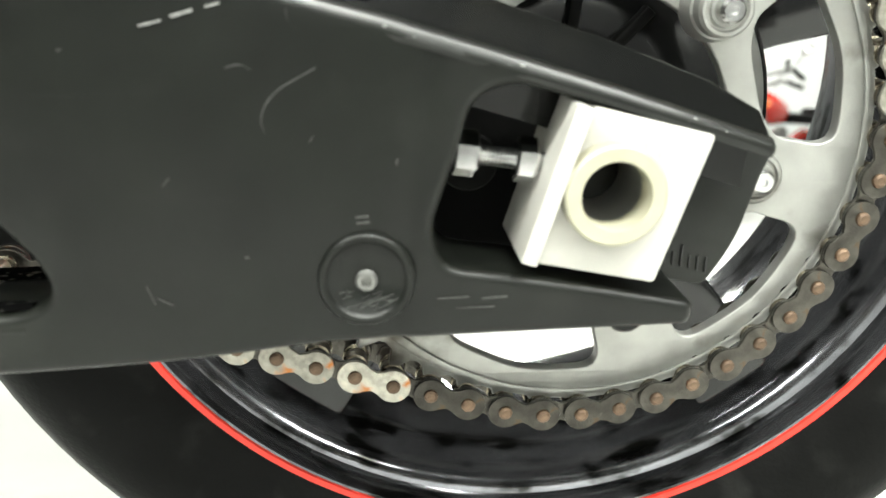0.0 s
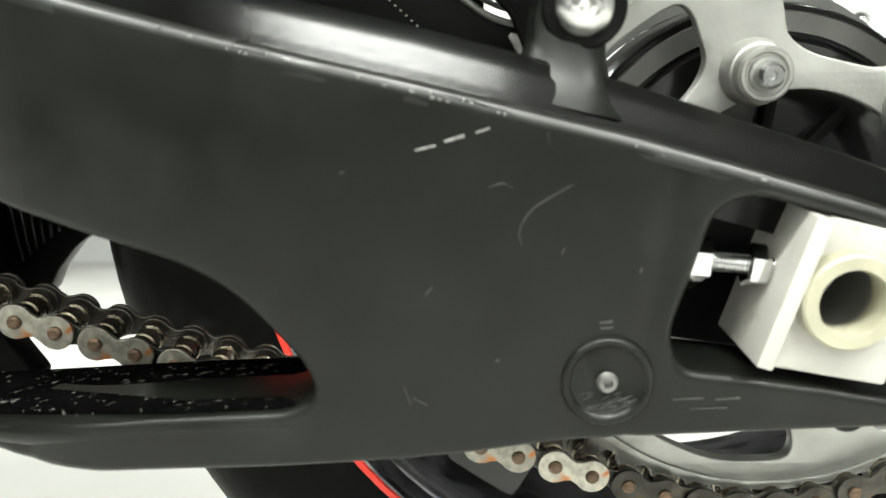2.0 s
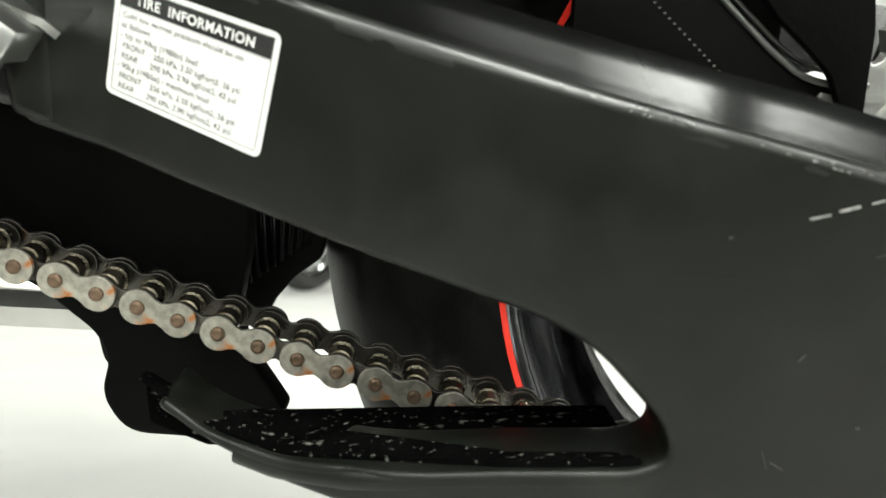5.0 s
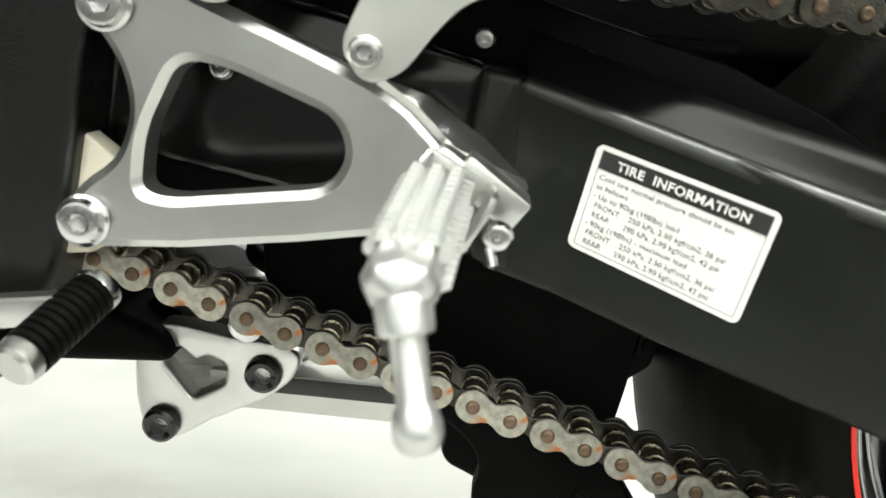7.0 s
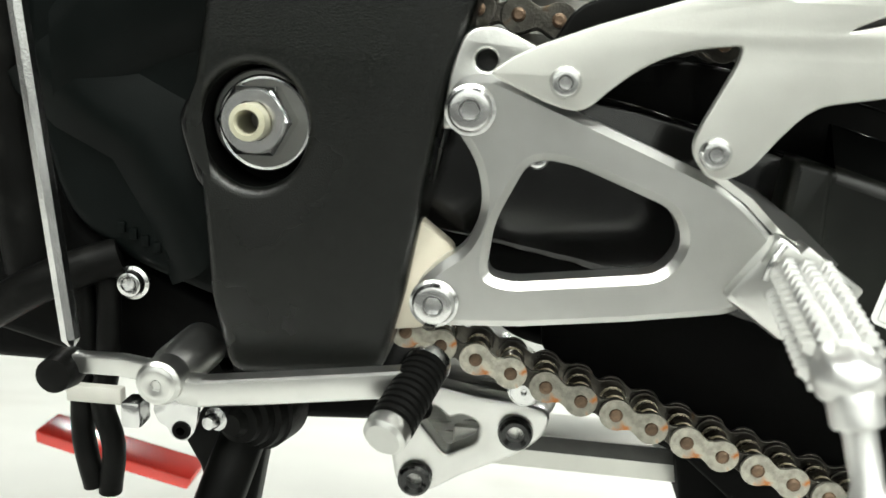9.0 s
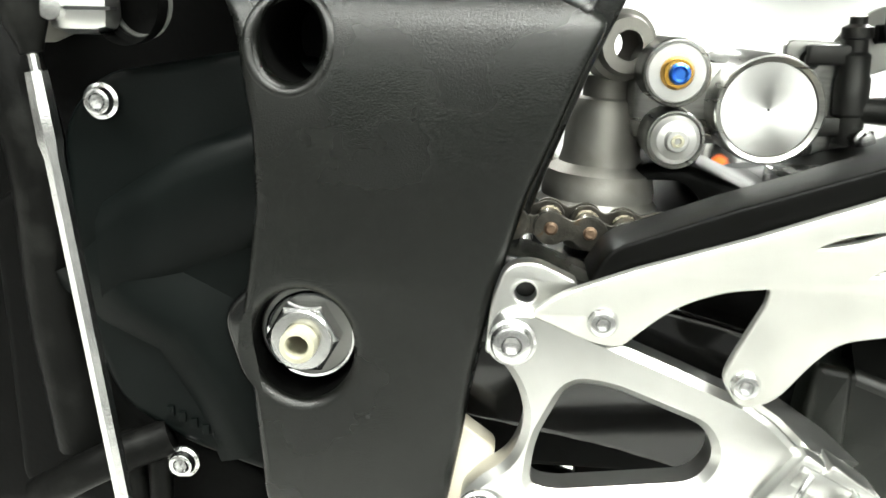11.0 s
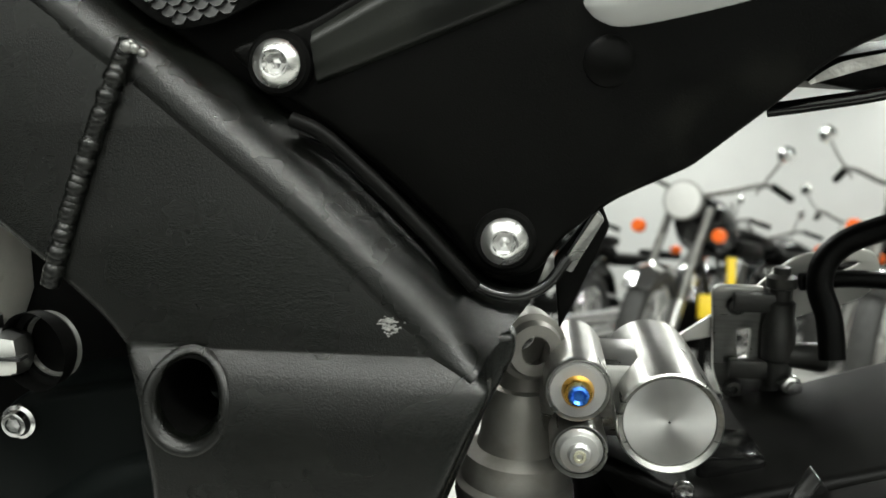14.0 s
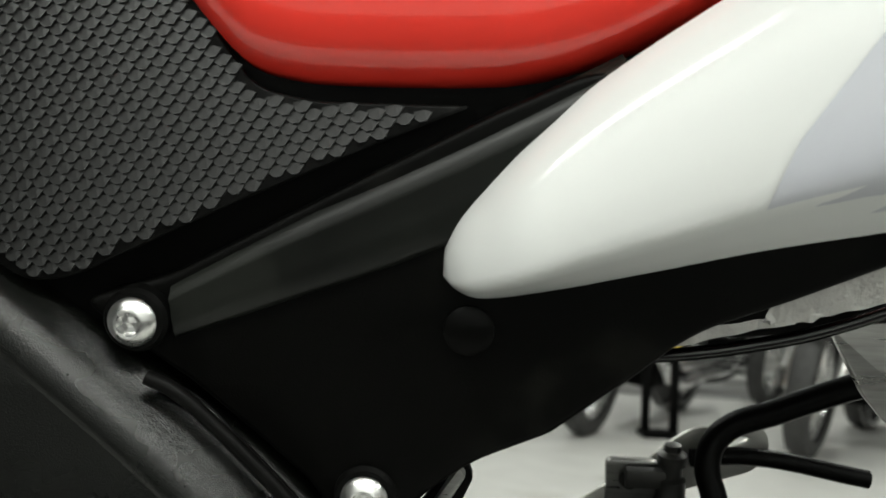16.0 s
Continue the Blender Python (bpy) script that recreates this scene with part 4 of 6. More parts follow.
for x, z in ((-0.4800, 0.4602), (-0.4275, 0.4385)):
    hex_bolt("plate_bolt", x, -0.0425, z, 0.0056, hanger, BOLT, "small socket bolt", 0.45, 0.6)
plate("upper_lug", fillet(mm([(-523, 440, 4), (-521, 462, 6), (-516, 477, 8), (-505, 479, 6), (-488, 471, 3), (-500, 450, 3)]), 0.004), -0.031, -0.022, ALU, bracket, "", [circle(-0.508, 0.4665, 0.0040, 20)], 0.0012)
heel_guard = plate("black_heel_guard", fillet(mm([(-486, 472, 3), (-478, 486, 6), (-435, 502), (-384, 519), (-300, 545), (-260, 556), (-260, 530), (-384, 505), (-470, 477)]), 0.002), -0.036, -0.006, PLASTIC, motorcycle, "satin black guard edge behind the heel plate", bevel=0.0015)

# ---- main frame ----
FRAME_Y = [(0.5755, -0.0100), (0.580, -0.0096), (0.585, -0.0092), (0.70, 0.004), (0.80, 0.022), (0.95, 0.04)]


def frame_y(x, z):
    """The side of the casting: flat below, swelling inwards to a crease, then a plane that leans in."""
    if z < 0.5755:
        return -0.0247 + 0.0147 * math.exp((z - 0.5755) / 0.0135)
    return table(z, FRAME_Y)


def oval(cx, cz, a, b, n=48):
    return [(cx + a * math.cos(2 * math.pi * k / n), cz + b * math.sin(2 * math.pi * k / n)) for k in range(n)]


frame_outline = fillet(mm([(-606, 337, 8), (-545, 339, 8), (-536, 375), (-531, 403), (-527, 431), (-520, 462), (-508, 503), (-490, 547), (-481, 566, 5), (-490, 573, 3), (-504, 581), (-524, 600), (-545.5, 620.5), (-567, 639), (-599, 664.5), (-622, 683), (-641, 696), (-711, 750), (-807, 828), (-800, 700), (-730, 660), (-660, 606, 20), (-632, 582, 16), (-620, 562, 8), (-614, 525), (-613.5, 496), (-617, 472), (-621.5, 445, 10), (-618, 424), (-614, 369)]), 0.004)
main_frame = plate("frame", frame_outline, 0.0, 0.040, CASTBLACK, motorcycle, "textured black cast aluminium frame", [oval(-0.5980, 0.5575, 0.0130, 0.0160), oval(-0.5965, 0.4375, 0.0212, 0.0236)], 0.0045, 4, cuts_z=(0.44, 0.48, 0.505, *[0.520 + 0.003 * k for k in range(19)], 0.5755, 0.578, 0.582, 0.62, 0.66, 0.70), cuts_x=(), shift=frame_y, sharp=50)
for name, cx, cz, a, b, y, deep, turn in (("hole_bore", -0.5980, 0.5575, 0.0130, 0.0160, -0.016, 0.045, 0.10), ("pivot_recess", -0.5965, 0.4375, 0.0212, 0.0236, -0.020, 0.020, 0.0)):
    bore = [[(x + turn * d, y + d, z) for x, z in oval(cx, cz, a * f, b * f)] for f, d in ((1.0, 0.0), (0.99, deep), (0.02, deep + 0.001))]
    loft(name, bore, DARK, main_frame, "", closed=True)
# a low rolled rim at the hole's lower side
rim = [[(x, frame_y(x, z) + e, z) for x, z in oval(-0.5990, 0.5565, 0.0130 + g, 0.0160 + g)] for g, e in ((-0.0002, 0.0022), (0.0010, 0.0002), (0.0024, -0.0008), (0.0040, -0.0004), (0.0052, 0.0010))]
loft("hole_rim", rim, CASTBLACK, main_frame, "low rolled rim of an oval hole", closed=True, sharp=80)
nut_at = Vector((-0.597, -0.008, 0.4395))
turned("pivot_washer", [(0.0, 0.0), (0.0195, 0.0), (0.0200, 0.0012), (0.0190, 0.0022), (0.0, 0.0024)], nut_at, TARNISH, main_frame, n=40, label="grey steel washer")
part("pivot_nut", lathe_into(bmesh.new(), [(0.0, 0.002), (0.0142, 0.002), (0.0152, 0.003), (0.0152, 0.0120), (0.0132, 0.0138), (0.0085, 0.0138)], nut_at, (0, -1, 0), 6), CHROME, main_frame, "large bright hexagon pivot nut", False)
turned("retaining_ring", [(0.0170, 0.0012), (0.0174, 0.0030), (0.0184, 0.0034), (0.0192, 0.0026), (0.0194, 0.0012)], nut_at + Vector((0.0015, 0, -0.0015)), BOLT, main_frame, n=48, label="bright wire retaining ring")
turned("pivot_nut_face", [(0.0130, 0.0137), (0.0122, 0.0146), (0.0080, 0.0146)], nut_at, BOLT, main_frame, n=36)
turned("pivot_axle_end", [(0.0044, -0.01), (0.0044, 0.0205), (0.0050, 0.0215), (0.0070, 0.0210), (0.0073, 0.0195), (0.0073, 0.012)], nut_at, COLLAR, main_frame, n=36, label="hollow pale axle end")
# the rolled upper edge of the spar, and the slope behind it down to its lip
crest = [(-0.807, 0.833), (-0.707, 0.755), (-0.637, 0.7005), (-0.618, 0.6875), (-0.595, 0.6690), (-0.563, 0.6435), (-0.5416, 0.6250), (-0.520, 0.6052), (-0.500, 0.5860), (-0.486, 0.5725)]
lip = [(-0.790, 0.058, 0.853), (-0.690, 0.036, 0.757), (-0.628, 0.022, 0.7060), (-0.606, 0.019, 0.6895), (-0.584, 0.017, 0.6745), (-0.555, 0.016, 0.6555), (-0.5300, 0.016, 0.6380), (-0.508, 0.016, 0.6180), (-0.488, 0.016, 0.5990), (-0.466, 0.016, 0.5955)]
OUT = Vector((0.655, 0.756))
rows = []
for step in (-0.0125, -0.0110, -0.0075, -0.005, -0.0025, 0.0, 0.0025, 0.005):
    row = []
    for k, c in enumerate(crest):
        q = Vector(c) + OUT * step * (0.5 if k == len(crest) - 1 else 1.0)
        row.append((q.x, frame_y(q.x, q.y) - 0.0003 + max(0.0, step + 0.0065) ** 2 / 0.0165 + (0.0016 if step < -0.012 else 0.0), q.y))
    rows.append(row)
rows += [[tuple(Vector(a).lerp(Vector(b), 0.5) + Vector((0, 0.0012, -0.0004))) for a, b in zip(rows[-1], lip)], lip, [(x + 0.002, y + 0.004, z + 0.0005) for x, y, z in lip], [(x + 0.002, y + 0.016, z + 0.0005) for x, y, z in lip]]
loft("spar_edge", [soft_along(r, 3) for r in rows], CASTBLACK, main_frame, "", sharp=80)
# dark backing added to stop light leaking between the spar and the panel
plate("spar_inner_web", fillet(mm([(-640, 700), (-600, 690), (-556, 672), (-490, 622), (-458, 616), (-466, 594), (-490, 585), (-560, 620), (-640, 670)]), 0.003), 0.030, 0.055, DARK, main_frame, "", bevel=0.002)
# a second, recessed flange along the rear edge of the casting
plate("rear_flange", fillet(mm([(-531, 400), (-525, 431), (-516, 462), (-502.5, 503), (-485, 549), (-473, 575, 4), (-474, 583, 4), (-482, 582, 3), (-500, 560), (-530, 500), (-545, 400)]), 0.003), 0.002, 0.018, CASTBLACK, main_frame, "", bevel=0.003)
# weld across the spar
bm = bmesh.new()
weld_a, weld_b = Vector((-0.6235, -0.0028, 0.6905)), Vector((-0.6560, -0.0120, 0.600))
for k in range(40):
    t = k / 39
    p = weld_a.lerp(weld_b, t) + Vector((-0.0020 * math.sin(t * math.pi), 0.0032, 0))
    r = 0.0038 + 0.0004 * math.sin(k * 1.7) + 0.0003 * math.sin(k * 4.1)
    lathe_into(bm, [(0.0, -0.0034), (r * 0.9, -0.0026), (r, 0.0), (r * 0.95, 0.0016), (0.0, 0.0030)], p, (weld_b - weld_a).normalized() + Vector((0, 0, 0.12 * math.sin(k * 2.1))), 14)
part("weld_bead", bm, CASTBLACK, main_frame, "rippled weld bead", True, 75)
# small grey beads stand in for a glint at the weld's top
bm = bmesh.new()
for k, (dx, dz, r) in enumerate(((0.0, 0.0, 0.0026), (0.0030, -0.0006, 0.0022), (0.0060, -0.0024, 0.0018), (0.0016, 0.0014, 0.0016))):
    lathe_into(bm, [(0.0, -r), (r * 0.8, -r * 0.6), (r, 0.0), (r * 0.8, r * 0.6), (0.0, r)], (-0.6215 + dx, -0.0035, 0.6905 + dz), (0.3, -1, 0.2 * k), 12)
part("weld_end", bm, TARNISH, main_frame, "grey beads drawn as the glint at the weld's end", True, 75)
# bare worn marks on the casting
for k in range(64):
    x, z = -0.521 + random.gauss(0, 0.0019), 0.5880 + (0.0011 if k % 2 else -0.0013) + random.gauss(0, 0.0011)
    ln = random.uniform(0.0002, 0.0009)
    box("worn_speck", x - ln, x + ln, frame_y(x, z) - 0.0007, frame_y(x, z) + 0.001, z - 0.0002, z + 0.0002, MARK, main_frame, bevel=0)

# ---- engine, covers and what lies between ----
engine = plate("engine_block", fillet(mm([(-1000, 300), (-640, 300), (-600, 345), (-560, 400), (-560, 560), (-640, 620), (-1000, 700)]), 0.02), 0.060, 0.300, DARK, motorcycle, "dark engine castings", bevel=0.01)
cover = plate("sprocket_cover", fillet(mm([(-712, 520, 20), (-692, 541, 10), (-627, 552), (-560, 545), (-560, 372), (-627, 355), (-664, 368, 10), (-697, 388, 16), (-712, 440)]), 0.006), 0.018, 0.070, COVERGREY, engine, "dark grey sprocket cover with soft ridges", bevel=0.006, steps=3)
ridge = [(-0.695, 0.474), (-0.657, 0.499), (-0.622, 0.512), (-0.600, 0.515)]
loft("cover_ridge", [[(x, 0.0195, z + 0.012) for x, z in ridge], [(x, 0.0095, z + 0.004) for x, z in ridge], [(x, 0.0088, z - 0.004) for x, z in ridge], [(x, 0.0095, z - 0.030) for x, z in ridge], [(x, 0.0195, z - 0.045) for x, z in ridge]], COVERGREY, cover, sharp=80)
ridge = [(-0.704, 0.462), (-0.682, 0.440), (-0.656, 0.427), (-0.640, 0.400), (-0.628, 0.372)]
loft("cover_ridge", [[(x + 0.020, 0.0195, z + 0.018) for x, z in ridge], [(x + 0.004, 0.0095, z + 0.004) for x, z in ridge], [(x - 0.004, 0.0095, z - 0.004) for x, z in ridge], [(x - 0.020, 0.0195, z - 0.012) for x, z in ridge]], COVERGREY, cover, sharp=80)
for x, z in ((-0.6905, 0.5295), (-0.6650, 0.3610)):
    hex_bolt("cover_bolt", x, 0.017, z, 0.0068, engine, BOLT, "flanged socket bolt", 0.5, 0.9, 1.15)
for k in range(7):
    box("cast_mark", -0.672 + k * 0.0055, -0.6685 + k * 0.0055, 0.0165, 0.0195, 0.3835 - k * 0.0028, 0.3885 - k * 0.0028, COVERGREY, cover, bevel=0.0004)
for x, z in ((-0.661, 0.448), (-0.699, 0.452)):
    box("chip", x - 0.0005, x + 0.0005, 0.0172, 0.019, z - 0.0005, z + 0.0005, MARK, cover, bevel=0)
plate("lower_case", fillet(mm([(-760, 480), (-712, 500), (-700, 380), (-640, 350), (-606, 330), (-640, 300), (-760, 330)]), 0.01), 0.035, 0.09, DARK, engine, bevel=0.006)
turned("gear_shaft_boss", [(0.0, 0.0), (0.012, 0.0), (0.020, -0.006), (0.022, -0.03)], (-0.600, 0.012, 0.328), DARK, engine, n=28)
hex_bolt("gear_shaft_bolt", -0.599, 0.008, 0.330, 0.0060, engine, BOLT, "", 0.3, 0.8)
hose("coolant_hose", [(-0.74, 0.03, 0.56), (-0.725, 0.022, 0.50), (-0.728, 0.03, 0.43), (-0.72, 0.03, 0.36)], 0.013, RUBBER, engine)
hose("lower_hose", [(-0.735, 0.01, 0.342), (-0.700, 0.010, 0.362), (-0.672, 0.02, 0.372)], 0.009, RUBBER, engine)
for pts in (((-0.692, 0.020, 0.372), (-0.690, 0.018, 0.330), (-0.694, 0.020, 0.300), (-0.694, 0.020, 0.280), (-0.690, 0.021, 0.256)), ((-0.678, 0.020, 0.372), (-0.679, 0.016, 0.318), (-0.683, 0.018, 0.300), (-0.679, 0.019, 0.280), (-0.682, 0.020, 0.254))):
    hose("overflow_hose", pts, 0.0056, RUBBER, engine, "grey-black drain hose")
box("water_pump_body", -0.79, -0.705, 0.03, 0.09, 0.552, 0.66, NYLON, engine, "cloudy white plastic reservoir", 0.027)
plate("fairing_edge", fillet(mm([(-800, 217), (-753, 205), (-694, 192, 2), (-698, 184, 2), (-735, 192), (-800, 208)]), 0.002), 0.15, 0.18, REDPAINT, motorcycle, "red lower fairing edge", bevel=0.002)
# dark filler castings behind the bracket and under the seat
plate("crossmember", fillet(mm([(-580, 470), (-520, 465), (-512, 440), (-530, 340), (-600, 320)]), 0.01), 0.055, 0.24, DARK, main_frame, bevel=0.006)
plate("far_frame_plate", fillet(mm([(-640, 640), (-530, 600), (-520, 540), (-545, 340), (-620, 330)]), 0.01), 0.225, 0.26, CASTBLACK, main_frame, bevel=0.006)
plate("mount_pad", fillet(mm([(-545, 414, 6), (-517, 393, 4), (-528, 360, 4), (-545, 358, 6)]), 0.003), -0.016, -0.004, BUFF, bracket, "cream spacer behind the lower bolt", bevel=0.001)
plate("upper_mount", fillet(mm([(-545, 470), (-515, 478), (-480, 465), (-500, 440), (-545, 440)]), 0.005), -0.018, 0.02, CASTBLACK, main_frame, bevel=0.003)
plate("lower_web", fillet(mm([(-535, 405), (-505, 415), (-500, 400), (-440, 385), (-440, 372), (-535, 372)]), 0.004), 0.010, 0.03, DARK, main_frame, bevel=0.003)

# gear rod, its joint, and the gear lever with its rubber
rod_top, rod_bot = Vector((-0.7035, -0.010, 0.543)), Vector((-0.664, -0.024, 0.260))
rd = (rod_bot - rod_top).normalized()
rod = part("gear_rod", lathe_into(bmesh.new(), [(0.0, -0.012), (0.0022, -0.012), (0.0022, 0.0), (0.0046, 0.0), (0.0050, 0.012), (0.0052, 0.028), (0.0040, 0.034), (0.0040, 0.20), (0.0, 0.205)], rod_top, rd, 8), BOLT, motorcycle, "thin bright hexagonal gear rod", True)
turned("joint_boot", [(0.0, -0.014), (0.008, -0.014), (0.0105, -0.004), (0.0085, 0.004), (0.0055, 0.012), (0.0046, 0.016), (0.0, 0.016)], (-0.7062, -0.010, 0.566), RUBBER, rod, rd, 20, "black rubber joint boot")
clamp = box("shift_clamp", -0.700, -0.672, -0.010, 0.008, 0.5575, 0.5775, ALU, rod, "silver pinch clamp", 0.0075)
turned("clamp_screw", [(0.0, 0.004), (0.0050, 0.0035), (0.0056, 0.0)], (-0.694, -0.010, 0.568), BOLT, rod, n=20)
box("clamp_slot", -0.6985, -0.671, -0.0104, -0.004, 0.5668, 0.5682, INK, rod, bevel=0)
turned("clamp_nut", [(0.0, 0.006), (0.0036, 0.006), (0.0036, 0.0)], (-0.686, -0.001, 0.5775), CHROME, rod, (0, 0, 1), 6)
turned("shaft_seal", [(0.0, 0.0), (0.009, 0.0), (0.0115, 0.001), (0.0135, 0.001), (0.0135, 0.006), (0.0160, 0.007), (0.0165, 0.014)], (-0.664, 0.006, 0.5700), DARK, rod, (-0.25, -1, 0), 32, "ribbed steel shaft end")
turned("seal_ring", [(0.0122, 0.0015), (0.0128, 0.0035), (0.0140, 0.0035), (0.0146, 0.0020)], (-0.664, 0.006, 0.5700), TARNISH, rod, (-0.25, -1, 0), 40)

bar_line = [(-0.6130, -0.0425, 0.3362), (-0.6060, -0.0425, 0.3368), (-0.5700, -0.0415, 0.3412), (-0.5280, -0.0360, 0.3450)]
section = ((-0.0030, 0.0054), (-0.0042, 0.0046), (-0.0046, 0.0006), (-0.0040, -0.0044), (-0.0028, -0.0054), (0.0046, -0.0054), (0.0054, -0.0044), (0.0054, 0.0044), (0.0046, 0.0054))
lever = loft("gear_lever", [[(x, y + dy, z + dz) for dy, dz in section] for x, y, z in soft_along(bar_line, 3)], ALU, motorcycle, "flat silver gear lever bar", closed=True, sharp=30)
turned("lever_boss", [(0.0, 0.0065), (0.0072, 0.0065), (0.0088, 0.0052), (0.0090, -0.004), (0.0082, -0.006), (0.0100, -0.012), (0.0104, -0.040), (0.0, -0.041)], (-0.6245, -0.046, 0.3415), ALU, lever, n=36, label="round silver lever boss")
loft("lever_knee", [[(-0.624, -0.0445 + dy * 0.8, 0.3405 + dz * 0.9) for dy, dz in section], [(-0.617, -0.0432 + dy, 0.3370 + dz) for dy, dz in section], [(-0.610, -0.0425 + dy, 0.3364 + dz) for dy, dz in section]], ALU, lever, closed=True, sharp=45)
hex_bolt("lever_bolt", -0.6245, -0.0523, 0.3415, 0.0074, lever, ALU, "", 0.30, 0.16)
loft("lever_arm", [[(x, y + dy * 0.7, z + dz * 0.72) for dy, dz in section] for x, y, z in ((-0.630, -0.042, 0.3425), (-0.645, -0.038, 0.3425), (-0.668, -0.032, 0.3400))], ALU, lever, closed=True)
turned("rod_end", [(0.0, 0.01), (0.007, 0.008), (0.0085, -0.002), (0.0065, -0.010), (0.0, -0.014)], (-0.672, -0.034, 0.3370), RUBBER, lever, n=20)
box("white_clip", -0.690, -0.664, -0.002, 0.004, 0.3085, 0.3165, NYLON, engine, "white hose clip", 0.0015)
plate("ear_plate", fillet(mm([(-642, 320, 2), (-630, 320, 2), (-625, 317, 3), (-627, 303, 4), (-631, 298, 3), (-637, 299, 3), (-640, 305, 3), (-643, 306), (-646, 312)]), 0.002), -0.010, -0.006, BOLT, lever, "bare bright ear plate", [circle(-0.633, 0.3035, 0.0026, 16)], 0.0006)
turned("ear_bolt", [(0.0, -0.004), (0.0016, -0.004), (0.0020, 0.001), (0.0036, 0.001), (0.0042, 0.0), (0.0042, -0.006)], (-0.633, -0.0105, 0.3035), DARK, lever, n=20)
box("clevis", -0.655, -0.646, -0.022, -0.010, 0.3075, 0.3195, BOLT, lever, "", 0.002)
turned("stand_boot", [(0.0, 0.004), (0.0050, 0.004), (0.0070, 0.000), (0.0105, -0.001), (0.0115, -0.004), (0.0140, -0.005), (0.0150, -0.009), (0.0175, -0.010), (0.0185, -0.015), (0.0200, -0.016), (0.0205, -0.030)], (-0.613, 0.002, 0.3040), RUBBER, engine, (-0.25, -1, 0), 36, "ribbed black rubber boot")
turned("stand_pivot_bolt", [(0.0, 0.004), (0.0028, 0.004), (0.0036, 0.0025), (0.0036, -0.002), (0.0056, -0.0022), (0.0058, -0.006)], (-0.6215, -0.003, 0.3060), BOLT, engine, (-0.25, -1, 0), 24, "zinc pivot bolt")
turned("hollow_pin", [(0.0034, -0.006), (0.0036, 0.001), (0.0056, 0.001), (0.0062, -0.001), (0.0064, -0.016)], (-0.6225, 0.020, 0.3240), DARK, engine, n=24)
plate("stand_bracket", fillet(mm([(-645, 286, 4), (-628, 312, 6), (-596, 304, 4), (-605, 282, 4), (-611, 248), (-634, 246), (-636, 270, 4)]), 0.004), 0.020, 0.034, PLASTIC, engine, "black side stand bracket", bevel=0.002)
LR0, LR1 = Vector((-0.5255, -0.027, 0.3475)), Vector((-0.5365, -0.066, 0.3320))
ld = (LR1 - LR0).normalized()
prof = [(0.0, -0.003), (0.0080, -0.002)]
for k in range(10):
    prof += [(0.0074, k * 0.0034), (0.0088, k * 0.0034 + 0.0006), (0.0088, k * 0.0034 + 0.0026), (0.0074, k * 0.0034 + 0.0032)]
prof += [(0.0086, 0.0345), (0.0, 0.0345)]
turned("lever_rubber", prof, LR0, RUBBER, lever, ld, 28, "ribbed black lever rubber")
turned("lever_cap", [(0.0080, 0.0340), (0.0086, 0.0355), (0.0082, 0.0400), (0.0066, 0.0415), (0.0, 0.0415)], LR0, ALU, lever, ld, 28, "bare metal lever tip")
turned("lever_inner_cap", [(0.0088, -0.0045), (0.0092, -0.002), (0.0088, 0.0)], LR0, BOLT, lever, ld, 28)

# suspension linkage under the engine
link = plate("suspension_link", fillet(mm([(-553, 285, 6), (-540, 303, 8), (-527, 302, 6), (-506, 298), (-483, 296, 8), (-470, 292, 10), (-474, 278, 9), (-487, 267, 6), (-515, 253, 6), (-535, 240, 8), (-549, 243, 8), (-553, 262)]), 0.006), 0.070, 0.084, ALU, motorcycle, "cast silver suspension link with a window",
             [fillet(mm([(-539, 282, 2), (-531, 291, 3), (-523, 284, 2), (-517, 287, 3), (-507, 283, 4), (-508, 273, 4), (-524, 264, 3), (-530, 271, 2)]), 0.002)], 0.0025, 3)
plate("link_behind", fillet(mm([(-556, 283), (-545, 318), (-500, 322), (-470, 305), (-466, 292, 8), (-470, 280), (-505, 262), (-530, 256)]), 0.006), 0.092, 0.115, BRUSHED, link, bevel=0.004)
plate("link_back", fillet(mm([(-545, 295), (-500, 295), (-500, 262), (-540, 255)]), 0.004), 0.118, 0.125, DARK, link, bevel=0.002)
for x, z in ((-0.4885, 0.2805), (-0.5395, 0.2500)):
    turned("link_bolt", [(0.0, -0.004), (0.0040, -0.004), (0.0044, 0.001), (0.0070, 0.002), (0.0086, 0.0008), (0.0092, -0.002)], (x, 0.066, z), GLOSSBLACK, link, n=24, label="black bolt in its recess")
hex_bolt("slot_bolt", -0.4860, 0.030, 0.3190, 0.0075, link, BOLT, "", 0.2, 0.4)
bm = box_into(bmesh.new(), -0.522, -0.395, 0.088, 0.120, -0.0100, 0.0100, 0.0015)
bm.transform(Matrix.Translation((0, 0, 0.2535)) @ Matrix.Rotation(radians(1.0), 4, "Y"))
tie = part("tie_bar", bm, PLATE, motorcycle, "flat silver tie bar with a dark strip for its shaded groove")
# thin dark box stands in for the shade in the bar's groove
bm = box_into(bmesh.new(), -0.500, -0.397, 0.0872, 0.0900, 0.0006, 0.0092, 0.0004)
bm.transform(Matrix.Translation((0, 0, 0.2535)) @ Matrix.Rotation(radians(1.0), 4, "Y"))
part("channel", bm, CASTGREY, tie, "dark strip for the shade in the bar's groove")
plate("dark_mount", fillet(mm([(-408, 285), (-385, 300), (-350, 290), (-340, 240), (-372, 225), (-400, 238)]), 0.006), 0.075, 0.13, DARK, swingarm, bevel=0.004)
